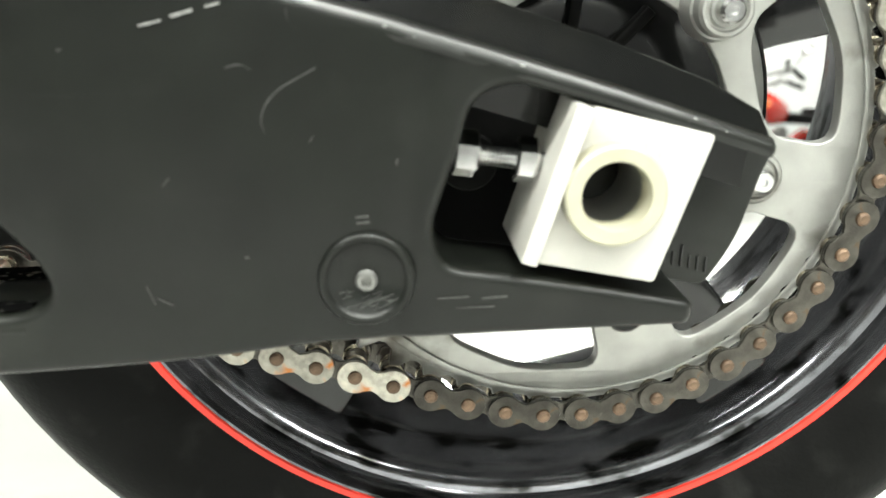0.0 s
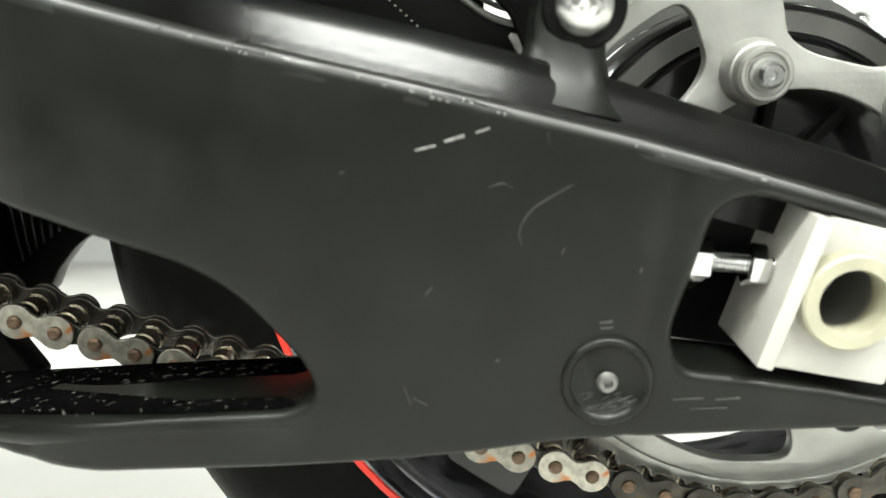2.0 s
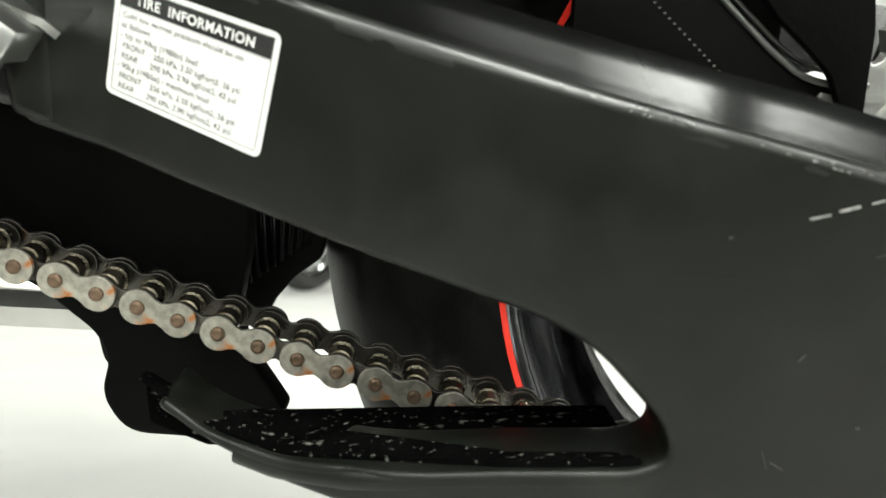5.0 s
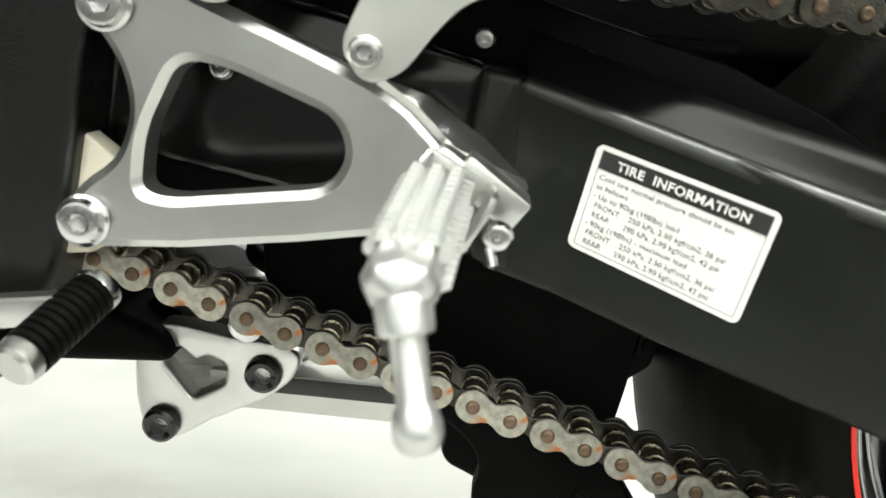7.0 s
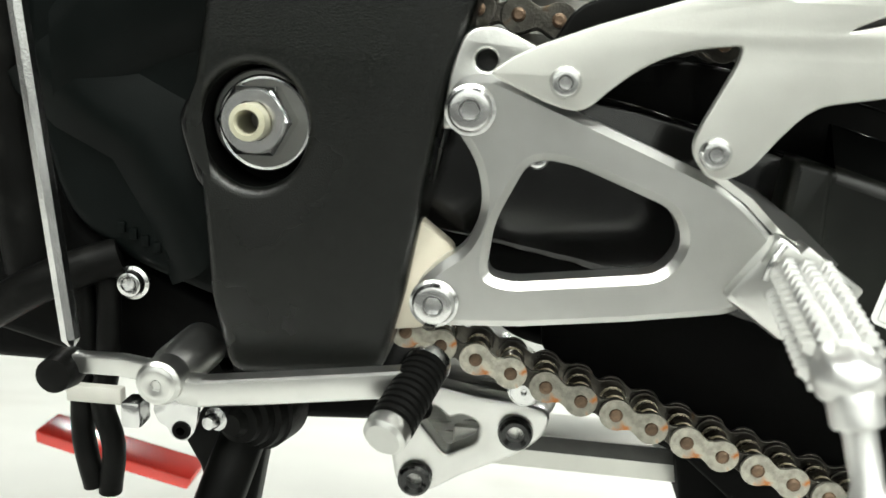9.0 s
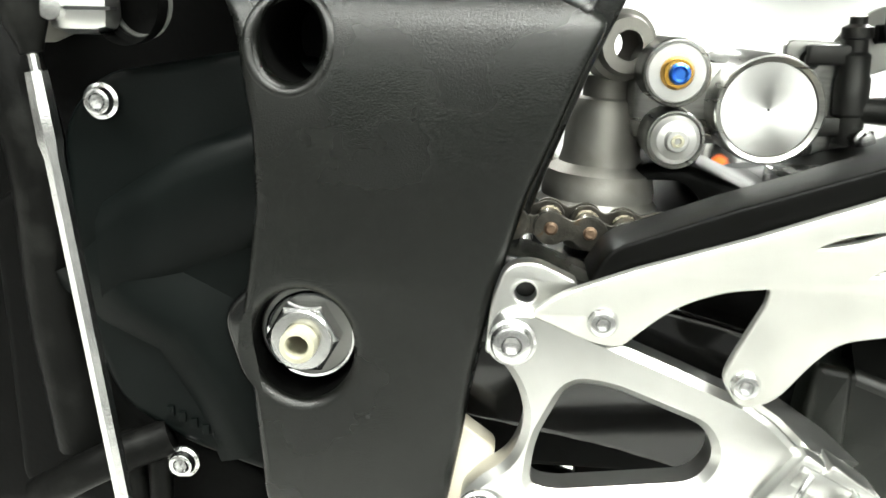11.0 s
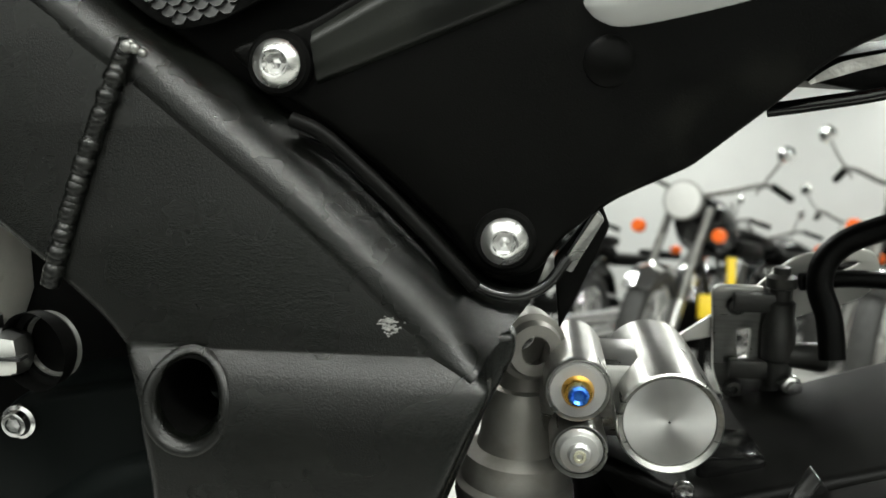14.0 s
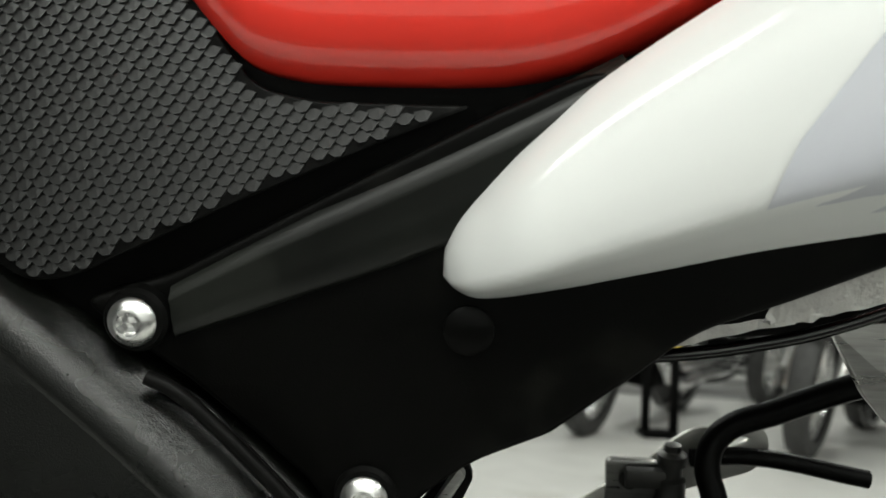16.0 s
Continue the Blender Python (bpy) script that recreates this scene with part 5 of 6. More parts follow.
plate("sump", fillet(mm([(-640, 315), (-565, 312), (-535, 300), (-530, 285), (-600, 281), (-640, 284)]), 0.01), 0.06, 0.22, DARK, engine, bevel=0.006)
# side stand bracket and leg down to the floor
hose("side_stand", [(-0.612, 0.02, 0.300), (-0.628, -0.02, 0.230), (-0.640, -0.075, 0.120), (-0.650, -0.115, 0.028)], 0.011, PLASTIC, motorcycle, "black side stand leg")

# inner mudguard ahead of the wheel, with upright ribs
guard = plate("mudguard", fillet(mm([(-400, 372), (-300, 352), (-290, 330), (-299, 288, 3), (-312, 278), (-322, 266), (-329, 252, 4), (-350, 258), (-380, 300)]), 0.002), 0.100, 0.116, PLASTIC, swingarm, "ribbed black mudguard", bevel=0.001)
for k in range(9):
    hose("guard_rib", [(-0.346 + 0.0058 * k, 0.099, 0.350), (-0.343 + 0.0052 * k, 0.0985, 0.320), (-0.338 + 0.0040 * k, 0.099, 0.272 + 0.003 * k)], 0.0021, GLOSSBLACK, guard)

# ---- rear shock, its reservoirs, and the master cylinder on the far side ----
SX, SZ = -0.472, 0.500
shock = turned("rear_shock", [(0.0, -0.045), (0.014, -0.045), (0.014, -0.036), (0.0285, -0.034), (0.0300, -0.028), (0.0300, -0.022), (0.0275, -0.019), (0.0278, -0.014), (0.0268, -0.011), (0.0262, -0.006), (0.0205, -0.002), (0.0190, 0.004), (0.0185, 0.022), (0.0150, 0.029), (0.0120, 0.030), (0.0120, 0.040), (0.0, 0.041)],
               (SX, 0.090, SZ), SHOCKGREY, motorcycle, (0.05, 0.0, 1), 44, "grey aluminium rear shock absorber")
turned("shock_eye", [(0.007, -0.012), (0.0155, -0.012), (0.0165, -0.009), (0.0165, 0.006), (0.0140, 0.008), (0.0125, 0.012), (0.007, 0.012)], (SX + 0.004, 0.078, SZ + 0.055), SHOCKGREY, shock, (0.3, -1, 0), 28)
turned("spring_seat", [(0.010, -0.064), (0.021, -0.062), (0.024, -0.056), (0.024, -0.048), (0.0, -0.044)], (SX, 0.095, SZ), CHROME, shock, (0.05, 0.0, 1), 36)
hose("shock_spring", [(SX + 0.027 * math.cos(k * 0.55), 0.095 + 0.027 * math.sin(k * 0.55), SZ - 0.062 - 0.0016 * k) for k in range(70)], 0.0048, DARK, shock)
box("reservoir_bridge", -0.462, -0.395, 0.070, 0.115, 0.510, 0.550, BRUSHED, shock, "", 0.008)


def canister(x, y, z, r, depth, name, label):
    ob = turned(name, [(0.0, -0.002), (r * 0.86, -0.002), (r * 0.87, 0.0), (r * 0.95, 0.0014), (r * 0.985, 0.0006), (r, -0.002), (r, -depth * 0.5), (r * 0.99, -depth), (0.0, -depth)], (x, y, z), BRUSHED, shock, n=56, label=label)
    return ob


canister(-0.4040, 0.050, 0.5290, 0.0242, 0.085, "gas_reservoir", "round aluminium gas reservoir")
turned("spun_face", [(0.0, 0.0), (0.0008, 0.0002), (0.0205, 0.0002), (0.0208, -0.001)], (0, 0, 0), SPUN, shock, n=72, label="spun aluminium end face").matrix_local = Matrix.Translation((-0.4040, 0.0515, 0.5290))
turned("centre_dot", [(0.0, 0.0002), (0.0006, 0.0)], (-0.4040, 0.0512, 0.5290), INK, shock, n=10)
canister(-0.4458, 0.046, 0.5445, 0.0150, 0.06, "compression_adjuster", "silver compression adjuster")
part("adjuster_hex", lathe_into(bmesh.new(), [(0.0, 0.0), (0.0130, 0.0), (0.0122, 0.0016), (0.0, 0.0018)], (-0.4458, 0.046, 0.5445), (0, -1, 0), 32), PEGMETAL, shock)
turned("gold_dial", [(0.0, 0.006), (0.0060, 0.006), (0.0070, 0.004), (0.0074, 0.001)], (-0.4458, 0.046, 0.5445), GOLD, shock, n=32, label="gold anodised dial")
turned("blue_screw", [(0.0, 0.0085), (0.0022, 0.0085), (0.0034, 0.0096), (0.0046, 0.0088), (0.0046, 0.005)], (-0.4458, 0.046, 0.5445), BLUE, shock, n=24, label="blue anodised screw")
canister(-0.4440, 0.046, 0.5155, 0.0132, 0.05, "rebound_adjuster", "silver rebound adjuster")
turned("rebound_boss", [(0.0, 0.0062), (0.0044, 0.0062), (0.0052, 0.0054), (0.0054, 0.0036), (0.0086, 0.0030), (0.0094, 0.0020), (0.0100, 0.0006), (0.0108, 0.0)], (-0.4440, 0.046, 0.5155), PEGMETAL, shock, n=36, label="stepped silver boss")
turned("rebound_screw", [(0.0, 0.0058), (0.0012, 0.0058), (0.0016, 0.0074), (0.0028, 0.0072), (0.0030, 0.005)], (-0.4440, 0.046, 0.5155), COLLAR, shock, n=20)

master = turned("brake_master_cylinder", [(0.0, -0.078), (0.0035, -0.078), (0.0035, -0.066), (0.0070, -0.064), (0.0075, -0.060), (0.0050, -0.057), (0.0088, -0.052), (0.0098, -0.046), (0.0098, -0.030), (0.0086, -0.028), (0.0086, -0.012), (0.0100, -0.010), (0.0100, 0.010), (0.0088, 0.013), (0.0088, 0.024), (0.0066, 0.026), (0.0066, 0.033), (0.0090, 0.034), (0.0090, 0.040), (0.0050, 0.042), (0.0050, 0.046), (0.0, 0.047)], (-0.316, 0.20, 0.524), CASTGREY, motorcycle, (-0.03, 0, 1), 28, "dark grey rear brake master cylinder")
turned("outlet", [(0.0, 0.028), (0.0080, 0.028), (0.0090, 0.024), (0.0072, 0.0)], (-0.316, 0.200, 0.516), CASTGREY, master, (1, -0.2, 0), 24)
turned("union_bolt", [(0.0, 0.013), (0.0046, 0.012), (0.0050, 0.009), (0.0070, 0.008), (0.0072, 0.0)], (-0.312, 0.192, 0.500), BOLT, master, (0.2, -1, 0), 6)
for z in (0.548, 0.506):
    box("cylinder_ear", -0.345, -0.314, 0.195, 0.203, z - 0.006, z + 0.006, CASTGREY, master, "", 0.002)
turned("push_rod_clevis", [(0.0, -0.004), (0.0045, -0.004), (0.0050, 0.004), (0.0030, 0.007), (0.0, 0.008)], (-0.3140, 0.197, 0.448), BOLT, master, (0, -1, 0), 16)
plate("master_mount", fillet(mm([(-356, 556), (-322, 556), (-322, 480), (-338, 470), (-352, 500)]), 0.006), 0.205, 0.212, BRUSHED, master, "", [fillet(mm([(-340, 530), (-331, 530), (-331, 512), (-338, 508)]), 0.003)], 0.001)
plate("far_heel_plate", fillet(mm([(-385, 512, 4), (-330, 552, 4), (-316, 566, 8), (-302, 576, 10), (-260, 580, 8), (-254, 565, 8), (-262, 550, 8), (-312, 532)]), 0.004), 0.214, 0.218, PLATE, motorcycle, "far-side heel plate", [smooth_loop(mm([(-300, 562), (-285, 570), (-268, 571), (-283, 563)]), 4)], 0.001)
for x, z in ((-0.3415, 0.5450), (-0.3405, 0.4920)):
    hex_bolt("mount_bolt", x, 0.203, z, 0.0062, master, CASTGREY, "", 0.4, 0.8)
hose("brake_hose", [(-0.294, 0.17, 0.523), (-0.296, 0.176, 0.545), (-0.300, 0.186, 0.566), (-0.293, 0.190, 0.582), (-0.262, 0.186, 0.600), (-0.215, 0.176, 0.624), (-0.15, 0.16, 0.65)], 0.0075, RUBBER, master, "thick black brake hose")
hose("brake_line", [(-0.305, 0.205, 0.560), (-0.27, 0.205, 0.563), (-0.20, 0.20, 0.555)], 0.0055, RUBBER, master)
box("reservoir_block", -0.380, -0.345, 0.10, 0.14, 0.462, 0.492, GLOSSBLACK, shock, "", 0.004)
plate("hugger", fillet(mm([(-470, 498), (-430, 500), (-380, 478), (-300, 500), (-240, 520), (-240, 440), (-470, 440)]), 0.01), 0.075, 0.20, PLASTIC, swingarm, "black hugger over the wheel", [circle(-0.445, 0.470, 0.03, 32)], 0.006)
hex_bolt("hugger_bolt", -0.392, 0.072, 0.486, 0.0055, swingarm, BOLT, "", 0.3, 0.5)

# ---- tail panels, tank and knee pad ----


def tail_y(x, z):
    """The side of the tail: it swells outwards towards the top and to the rear."""
    return 0.016 - 0.05 * max(0.0, x + 0.50) - 0.03 * max(0.0, z - 0.72)


panel = plate("side_panel", fillet(mm([(-592, 690, 8), (-556, 702, 6), (-500, 733), (-435, 768), (-408, 781), (-340, 800), (-260, 840), (-200, 840), (-200, 752), (-262, 735, 20), (-326, 705), (-359, 691, 14), (-379, 673), (-409, 648), (-438, 634, 8), (-457, 618), (-466, 603, 8), (-488, 602, 8), (-502, 621), (-524, 640), (-549, 660), (-572, 675, 6)]), 0.004), 0.0, 0.020, PLASTIC, motorcycle,
              "matt black under-seat side panel", bevel=0.003, steps=3, cuts_x=[x / 1000 for x in range(-540, -200, 40)], cuts_z=(0.66, 0.70, 0.74, 0.78), shift=tail_y, sharp=50)
ridge_lo = [(-0.553, 0.6765), (-0.512, 0.6925), (-0.470, 0.709), (-0.430, 0.728), (-0.380, 0.756)]
ridge_hi = [(-0.556, 0.7000), (-0.513, 0.7255), (-0.471, 0.7475), (-0.435, 0.7665), (-0.392, 0.7900)]
rows = []
for t, out in ((0.0, 0.0035), (0.05, -0.0022), (0.12, -0.0036), (0.42, -0.0046), (0.58, -0.0040), (0.66, -0.0046), (0.72, -0.0044), (0.95, 0.0016), (1.0, 0.006)):
    rows.append([(a[0] + (b[0] - a[0]) * t, tail_y(a[0], a[1]) + out, a[1] + (b[1] - a[1]) * t) for a, b in zip(ridge_lo, ridge_hi)])
loft("panel_ridge", [soft_along(r, 3) for r in rows], SWING, panel, sharp=60)
turned("panel_dome", [(0.0100, -0.002), (0.0096, 0.0012), (0.0070, 0.0030), (0.0, 0.0036)], (-0.4415, 0.0130, 0.6870), PLASTIC, panel, n=32, label="black rubber dome")
for x, z, y in ((-0.5675, 0.6850, 0.0085), (-0.4790, 0.6175, 0.0120)):
    turned("grommet", [(0.0, 0.0), (0.0112, 0.0), (0.0125, -0.002), (0.0128, -0.008)], (x, y, z), RUBBER, panel, n=32)
    button_bolt("panel_bolt", x, y - 0.0005, z, 0.0094, panel)
hose("panel_lip", [(-0.560, 0.0125, 0.659), (-0.548, 0.0125, 0.655), (-0.530, 0.0120, 0.639), (-0.508, 0.0110, 0.617), (-0.494, 0.0095, 0.603), (-0.478, 0.0080, 0.5965), (-0.464, 0.0080, 0.600), (-0.454, 0.010, 0.612)], 0.0022, GLOSSBLACK, panel)

# white tail fairing: a pointed, swelling shell
up_line = soft_along([(-0.4500, 0.7080), (-0.4490, 0.7200), (-0.4400, 0.7360), (-0.4120, 0.7670), (-0.3760, 0.7960), (-0.3200, 0.8330), (-0.2400, 0.8800), (-0.1500, 0.9250)], 4)
lo_line = soft_along([(-0.4500, 0.7080), (-0.4450, 0.7030), (-0.4350, 0.7005), (-0.4080, 0.7050), (-0.3690, 0.7145), (-0.3300, 0.7240), (-0.2500, 0.7400), (-0.1500, 0.7600)], 4)
rows = []
for k, t in enumerate((0.0, 0.04, 0.10, 0.17, 0.22, 0.26, 0.32, 0.42, 0.6, 0.8, 0.94, 1.0)):
    out = (0.016, 0.009, 0.002, -0.0060, -0.0110, -0.0132, -0.0140, -0.0142, -0.0130, -0.0085, 0.0, 0.010)[k]
    row = []
    for a, b in zip(lo_line, up_line):
        p = a.lerp(b, t)
        w = min(1.0, (b - a).length / 0.05)
        row.append((p.x, tail_y(p.x, p.y) - 0.010 + out * w + 0.010 * (1 - w), p.y))
    rows.append(row)
tail = loft("tail_fairing", rows, WHITEPAINT, motorcycle, "glossy white pointed tail fairing", thickness=-0.002, sharp=50)
# facet shade painted pale grey on its rear part, behind a slanting front edge
FACET_EDGE = [(0.720, -0.3480), (0.729, -0.3470), (0.745, -0.3460), (0.765, -0.3390), (0.799, -0.3180), (0.840, -0.2840), (0.92, -0.20)]


def on_tail(i, t):
    a0 = min(int(i), len(lo_line) - 2)
    f = i - a0
    return lo_line[a0].lerp(lo_line[a0 + 1], f).lerp(up_line[a0].lerp(up_line[a0 + 1], f), t)


rows = []
for t, out in ((0.10, 0.002), (0.17, -0.0060), (0.22, -0.0110), (0.26, -0.0132), (0.32, -0.0140), (0.42, -0.0142), (0.51, -0.0136), (0.6, -0.0130), (0.7, -0.01075), (0.8, -0.0085)):
    i = 10.0
    while i < 27.5 and on_tail(i, t).x < table(on_tail(i, t).y, FACET_EDGE):
        i += 0.05
    row = []
    for k in range(13):
        p = on_tail(i + (27.9 - i) * k / 12, t)
        row.append((p.x, tail_y(p.x, p.y) - 0.010 + out - 0.0028, p.y))
    rows.append(row)
loft("grey_swoosh", rows, GREYSHADE, tail, "pale grey patch that paints the shade of the rear facets")
# bodywork above: seat cowl in black, tank in red
seat = plate("seat_base", fillet(mm([(-612, 668), (-560, 672), (-440, 738), (-380, 775), (-300, 830), (-300, 900), (-560, 900), (-760, 860), (-680, 745)]), 0.01), 0.0, 0.20, PLASTIC, motorcycle, "black tank base and seat edge", bevel=0.006, shift=lambda x, z: 0.026 + 0.08 * max(0, z - 0.75), cuts_z=(0.75, 0.8), sharp=60)
red_lo = soft_along([(-0.600, 0.880), (-0.560, 0.824), (-0.5460, 0.8040), (-0.5340, 0.7900), (-0.5250, 0.7825), (-0.5120, 0.7790), (-0.4920, 0.7775), (-0.4320, 0.7795), (-0.4000, 0.7880), (-0.3730, 0.8000), (-0.3300, 0.822), (-0.26, 0.862)], 3)
rows = []
for t, out in ((0.0, 0.018), (0.015, 0.008), (0.05, 0.002), (0.12, -0.001), (0.35, 0.006), (0.7, 0.045), (1.0, 0.11)):
    rows.append([(p.x * (1 - 0.12 * t) - 0.05 * t, 0.012 + out, p.y + 0.19 * t) for p in red_lo])
tank = loft("fuel_tank", rows, REDPAINT, motorcycle, "glossy red fuel tank", thickness=-0.003, sharp=60)

pad_out = fillet(mm([(-760, 830, 10), (-661, 738), (-625, 706, 8), (-612, 697, 10), (-594, 699, 8), (-532, 730), (-445, 769.5, 1.5), (-502, 769, 6), (-524, 773, 8), (-536, 788), (-560, 826), (-590, 880), (-700, 900)]), 0.004)


def pad_y(x, z):
    return 0.012 + 0.10 * max(0.0, -0.56 - x) ** 1.0 * 0.25 + 0.14 * max(0.0, z - 0.72)


pad = plate("knee_pad", pad_out, 0.0, 0.004, RUBBER, motorcycle, "black rubber tank grip pad with raised scales", bevel=0.001, cuts_x=[x / 1000 for x in range(-740, -460, 16)], cuts_z=[z / 1000 for z in range(705, 890, 12)], shift=pad_y, sharp=60)
# raised scales, in rows that slope with the pad
pad_poly = [Vector(p[:2]) for p in pad_out]


def inside(x, z, poly, margin):
    c, n, near = False, len(poly), 1e9
    for i in range(n):
        a, b = poly[i], poly[i - 1]
        if (a.y > z) != (b.y > z) and x < (b.x - a.x) * (z - a.y) / (b.y - a.y) + a.x:
            c = not c
        d = b - a
        t = max(0.0, min(1.0, ((x - a.x) * d.x + (z - a.y) * d.y) / max(1e-9, d.length_squared)))
        near = min(near, math.hypot(x - a.x - d.x * t, z - a.y - d.y * t))
    return c and near > margin


scale_bm = bmesh.new()
ROW, STEP = 0.0036, 0.0066
u_dir, v_dir = Vector((math.cos(radians(12)), math.sin(radians(12)))), Vector((-math.sin(radians(12)), math.cos(radians(12))))
for r in range(-70, 60):
    for k in range(-10, 60):
        p = Vector((-0.60, 0.78)) + u_dir * ((k - 25 + 0.5 * (r % 2)) * STEP) + v_dir * (r * ROW)
        if p.x < -0.73 or p.y > 0.875 or not inside(p.x, p.y, pad_poly, 0.0022):
            continue
        y = pad_y(p.x, p.y)
        pts = [(-0.0032, 0.0022, 0.0), (-0.0034, 0.0, -0.0006), (-0.0014, -0.0017, -0.0015), (0.0012, -0.0018, -0.0017), (0.0038, 0.0010, -0.0004), (0.0008, 0.0024, 0.0)]
        vs = [scale_bm.verts.new((p.x + u_dir.x * a + v_dir.x * b, y + c, p.y + u_dir.y * a + v_dir.y * b)) for a, b, c in pts]
        low_v = [scale_bm.verts.new((p.x + u_dir.x * a + v_dir.x * (b - 0.0004), y + 0.0006, p.y + u_dir.y * a + v_dir.y * (b - 0.0004))) for a, b, c in pts[1:5]]
        scale_bm.faces.new(vs)
        for i in range(3):
            scale_bm.faces.new((vs[1 + i], vs[2 + i], low_v[i + 1], low_v[i]))
scales = part("scale_relief", scale_bm, SCALE, pad, "shiny raised scales", False)
tagged(scales, kind="stuff")
# torn foil and tape under the tail
foil_up = soft_along([(-0.330, 0.693), (-0.325, 0.7030), (-0.318, 0.7070), (-0.300, 0.7130), (-0.270, 0.7215), (-0.235, 0.730)], 4)
foil_lo = soft_along([(-0.3298, 0.6925), (-0.3245, 0.6928), (-0.3150, 0.6935), (-0.3000, 0.6985), (-0.270, 0.706), (-0.235, 0.714)], 4)
rows = []
for t in (0.0, 0.3, 0.6, 1.0):
    rows.append([(a.x + (b.x - a.x) * t, 0.025 + 0.0012 * math.sin(k * 1.9 + t * 5), a.y + (b.y - a.y) * t + 0.0006 * math.sin(k * 2.7)) for k, (a, b) in enumerate(zip(foil_lo, foil_up))])
loft("foil_tape", rows, FOIL, panel, "crumpled silver foil tape", thickness=0.0006, sharp=70)
strip_up = soft_along([(-0.364, 0.6800), (-0.354, 0.6870), (-0.340, 0.6905), (-0.327, 0.6930), (-0.316, 0.6930)], 4)
strip_lo = soft_along([(-0.363, 0.6790), (-0.354, 0.6820), (-0.340, 0.6860), (-0.327, 0.6895), (-0.316, 0.6915)], 4)
loft("foil_strip", [[(a.x + (b.x - a.x) * t, 0.030 + 0.0008 * math.sin(k * 1.3), a.y + (b.y - a.y) * t) for k, (a, b) in enumerate(zip(strip_lo, strip_up))] for t in (0.0, 0.5, 1.0)], FOIL, panel, thickness=0.0006, sharp=20)
plate("tail_underside", fillet(mm([(-380, 684), (-200, 716), (-150, 730), (-150, 700), (-330, 676)]), 0.004), 0.06, 0.18, PLASTIC, panel, bevel=0.002)
plate("grey_tail_bracket", fillet(mm([(-290, 682), (-268, 690), (-225, 700), (-225, 630), (-262, 642), (-273, 654)]), 0.002), 0.060, 0.066, BRUSHED, panel, "grey sheet bracket", bevel=0.001)
hose("tail_cable", [(-0.372, 0.055, 0.668), (-0.358, 0.050, 0.6705), (-0.325, 0.050, 0.6765), (-0.300, 0.048, 0.684), (-0.26, 0.048, 0.70)], 0.0030, GLOSSBLACK, panel)
hose("vent_hose", [(-0.562, 0.0060, 0.664), (-0.552, 0.0055, 0.6600), (-0.536, 0.0050, 0.6470), (-0.514, 0.0040, 0.6260), (-0.500, 0.0040, 0.6110), (-0.490, 0.0050, 0.6000)], 0.0030, RUBBER, panel, "thin grey-black vent hose")

# hugger side above the swingarm, the far arm, and the far brake parts
hug = plate("hugger_side", fillet(mm([(-430, 470, 8), (-380, 462), (-300, 440), (-262, 424, 10), (-226, 404, 4), (-232, 396), (-265, 400), (-374, 428), (-470, 448), (-480, 462)]), 0.004), 0.024, 0.034, PLASTIC, swingarm, "black plastic hugger along the swingarm", bevel=0.0015)
guard_edge = [(-0.150, 0.4200), (-0.131, 0.4030), (-0.119, 0.3930), (-0.110, 0.3875), (-0.100, 0.3850), (-0.086, 0.3850)]
chain_guard = plate("chain_guard", [tuple(p) for p in soft_along(guard_edge, 4)] + mm([(-86, 362), (-150, 372), (-197, 388), (-196, 440), (-165, 440)]), 0.012, 0.020, PLASTIC, swingarm, "black chain guard with highlights drawn along its curved edge", bevel=0.001)
# two steel-grey lines draw the thin highlights on the guard's curved edge
hose("guard_lip", [(x, 0.0115, z) for x, z in guard_edge], 0.0013, TARNISH, chain_guard)
hose("guard_lip", [(x + 0.001, 0.016, z + 0.0045) for x, z in guard_edge], 0.0010, TARNISH, chain_guard)
for k in range(22):
    x = -0.172 + 0.002 * k
    box("stitch_mark", x, x + 0.0008, 0.0112, 0.0126, 0.4150 - 0.0018 * k, 0.4157 - 0.0018 * k, TARNISH, chain_guard, bevel=0)
# two dark plates added to keep the gap beside the guard black
plate("inner_guard", fillet(mm([(-190, 384), (-112, 366), (-112, 470), (-184, 470)]), 0.004), 0.034, 0.040, DARK, chain_guard, "", bevel=0.001)
plate("guard_end", fillet(mm([(-160, 455), (-143, 428), (-125, 407), (-112, 396), (-104, 388), (-97, 372), (-90, 372), (-90, 405), (-98, 455)]), 0.002), 0.003, 0.008, DARK, chain_guard, "", bevel=0.001)
hose("hugger_lip", [(-0.37, 0.022, 0.4300), (-0.33, 0.020, 0.4300), (-0.303, 0.020, 0.4255), (-0.28, 0.021, 0.4175), (-0.24, 0.022, 0.4080)], 0.0014, GLOSSBLACK, hug)
for x, z in ((-0.392, 0.4440), (-0.352, 0.4380)):
    hex_bolt("hugger_screw", x, 0.024, z, 0.0042, hug, BOLT, "", 0.35, 0.5)
plate("hugger_top", fillet(mm([(-440, 470), (-360, 482), (-280, 470), (-280, 440), (-440, 448)]), 0.006), 0.075, 0.22, DARK, swingarm, bevel=0.004)
plate("far_arm", fillet(mm([(-500, 420), (-300, 410), (-100, 372), (60, 326), (60, 300), (-60, 286), (-200, 300), (-420, 350)]), 0.01), 0.262, 0.285, SWING, swingarm, "", bevel=0.004)
calliper = box("brake_calliper", -0.075, 0.0, 0.220, 0.258, 0.385, 0.440, PLATE, swingarm, "silver brake calliper", 0.008)
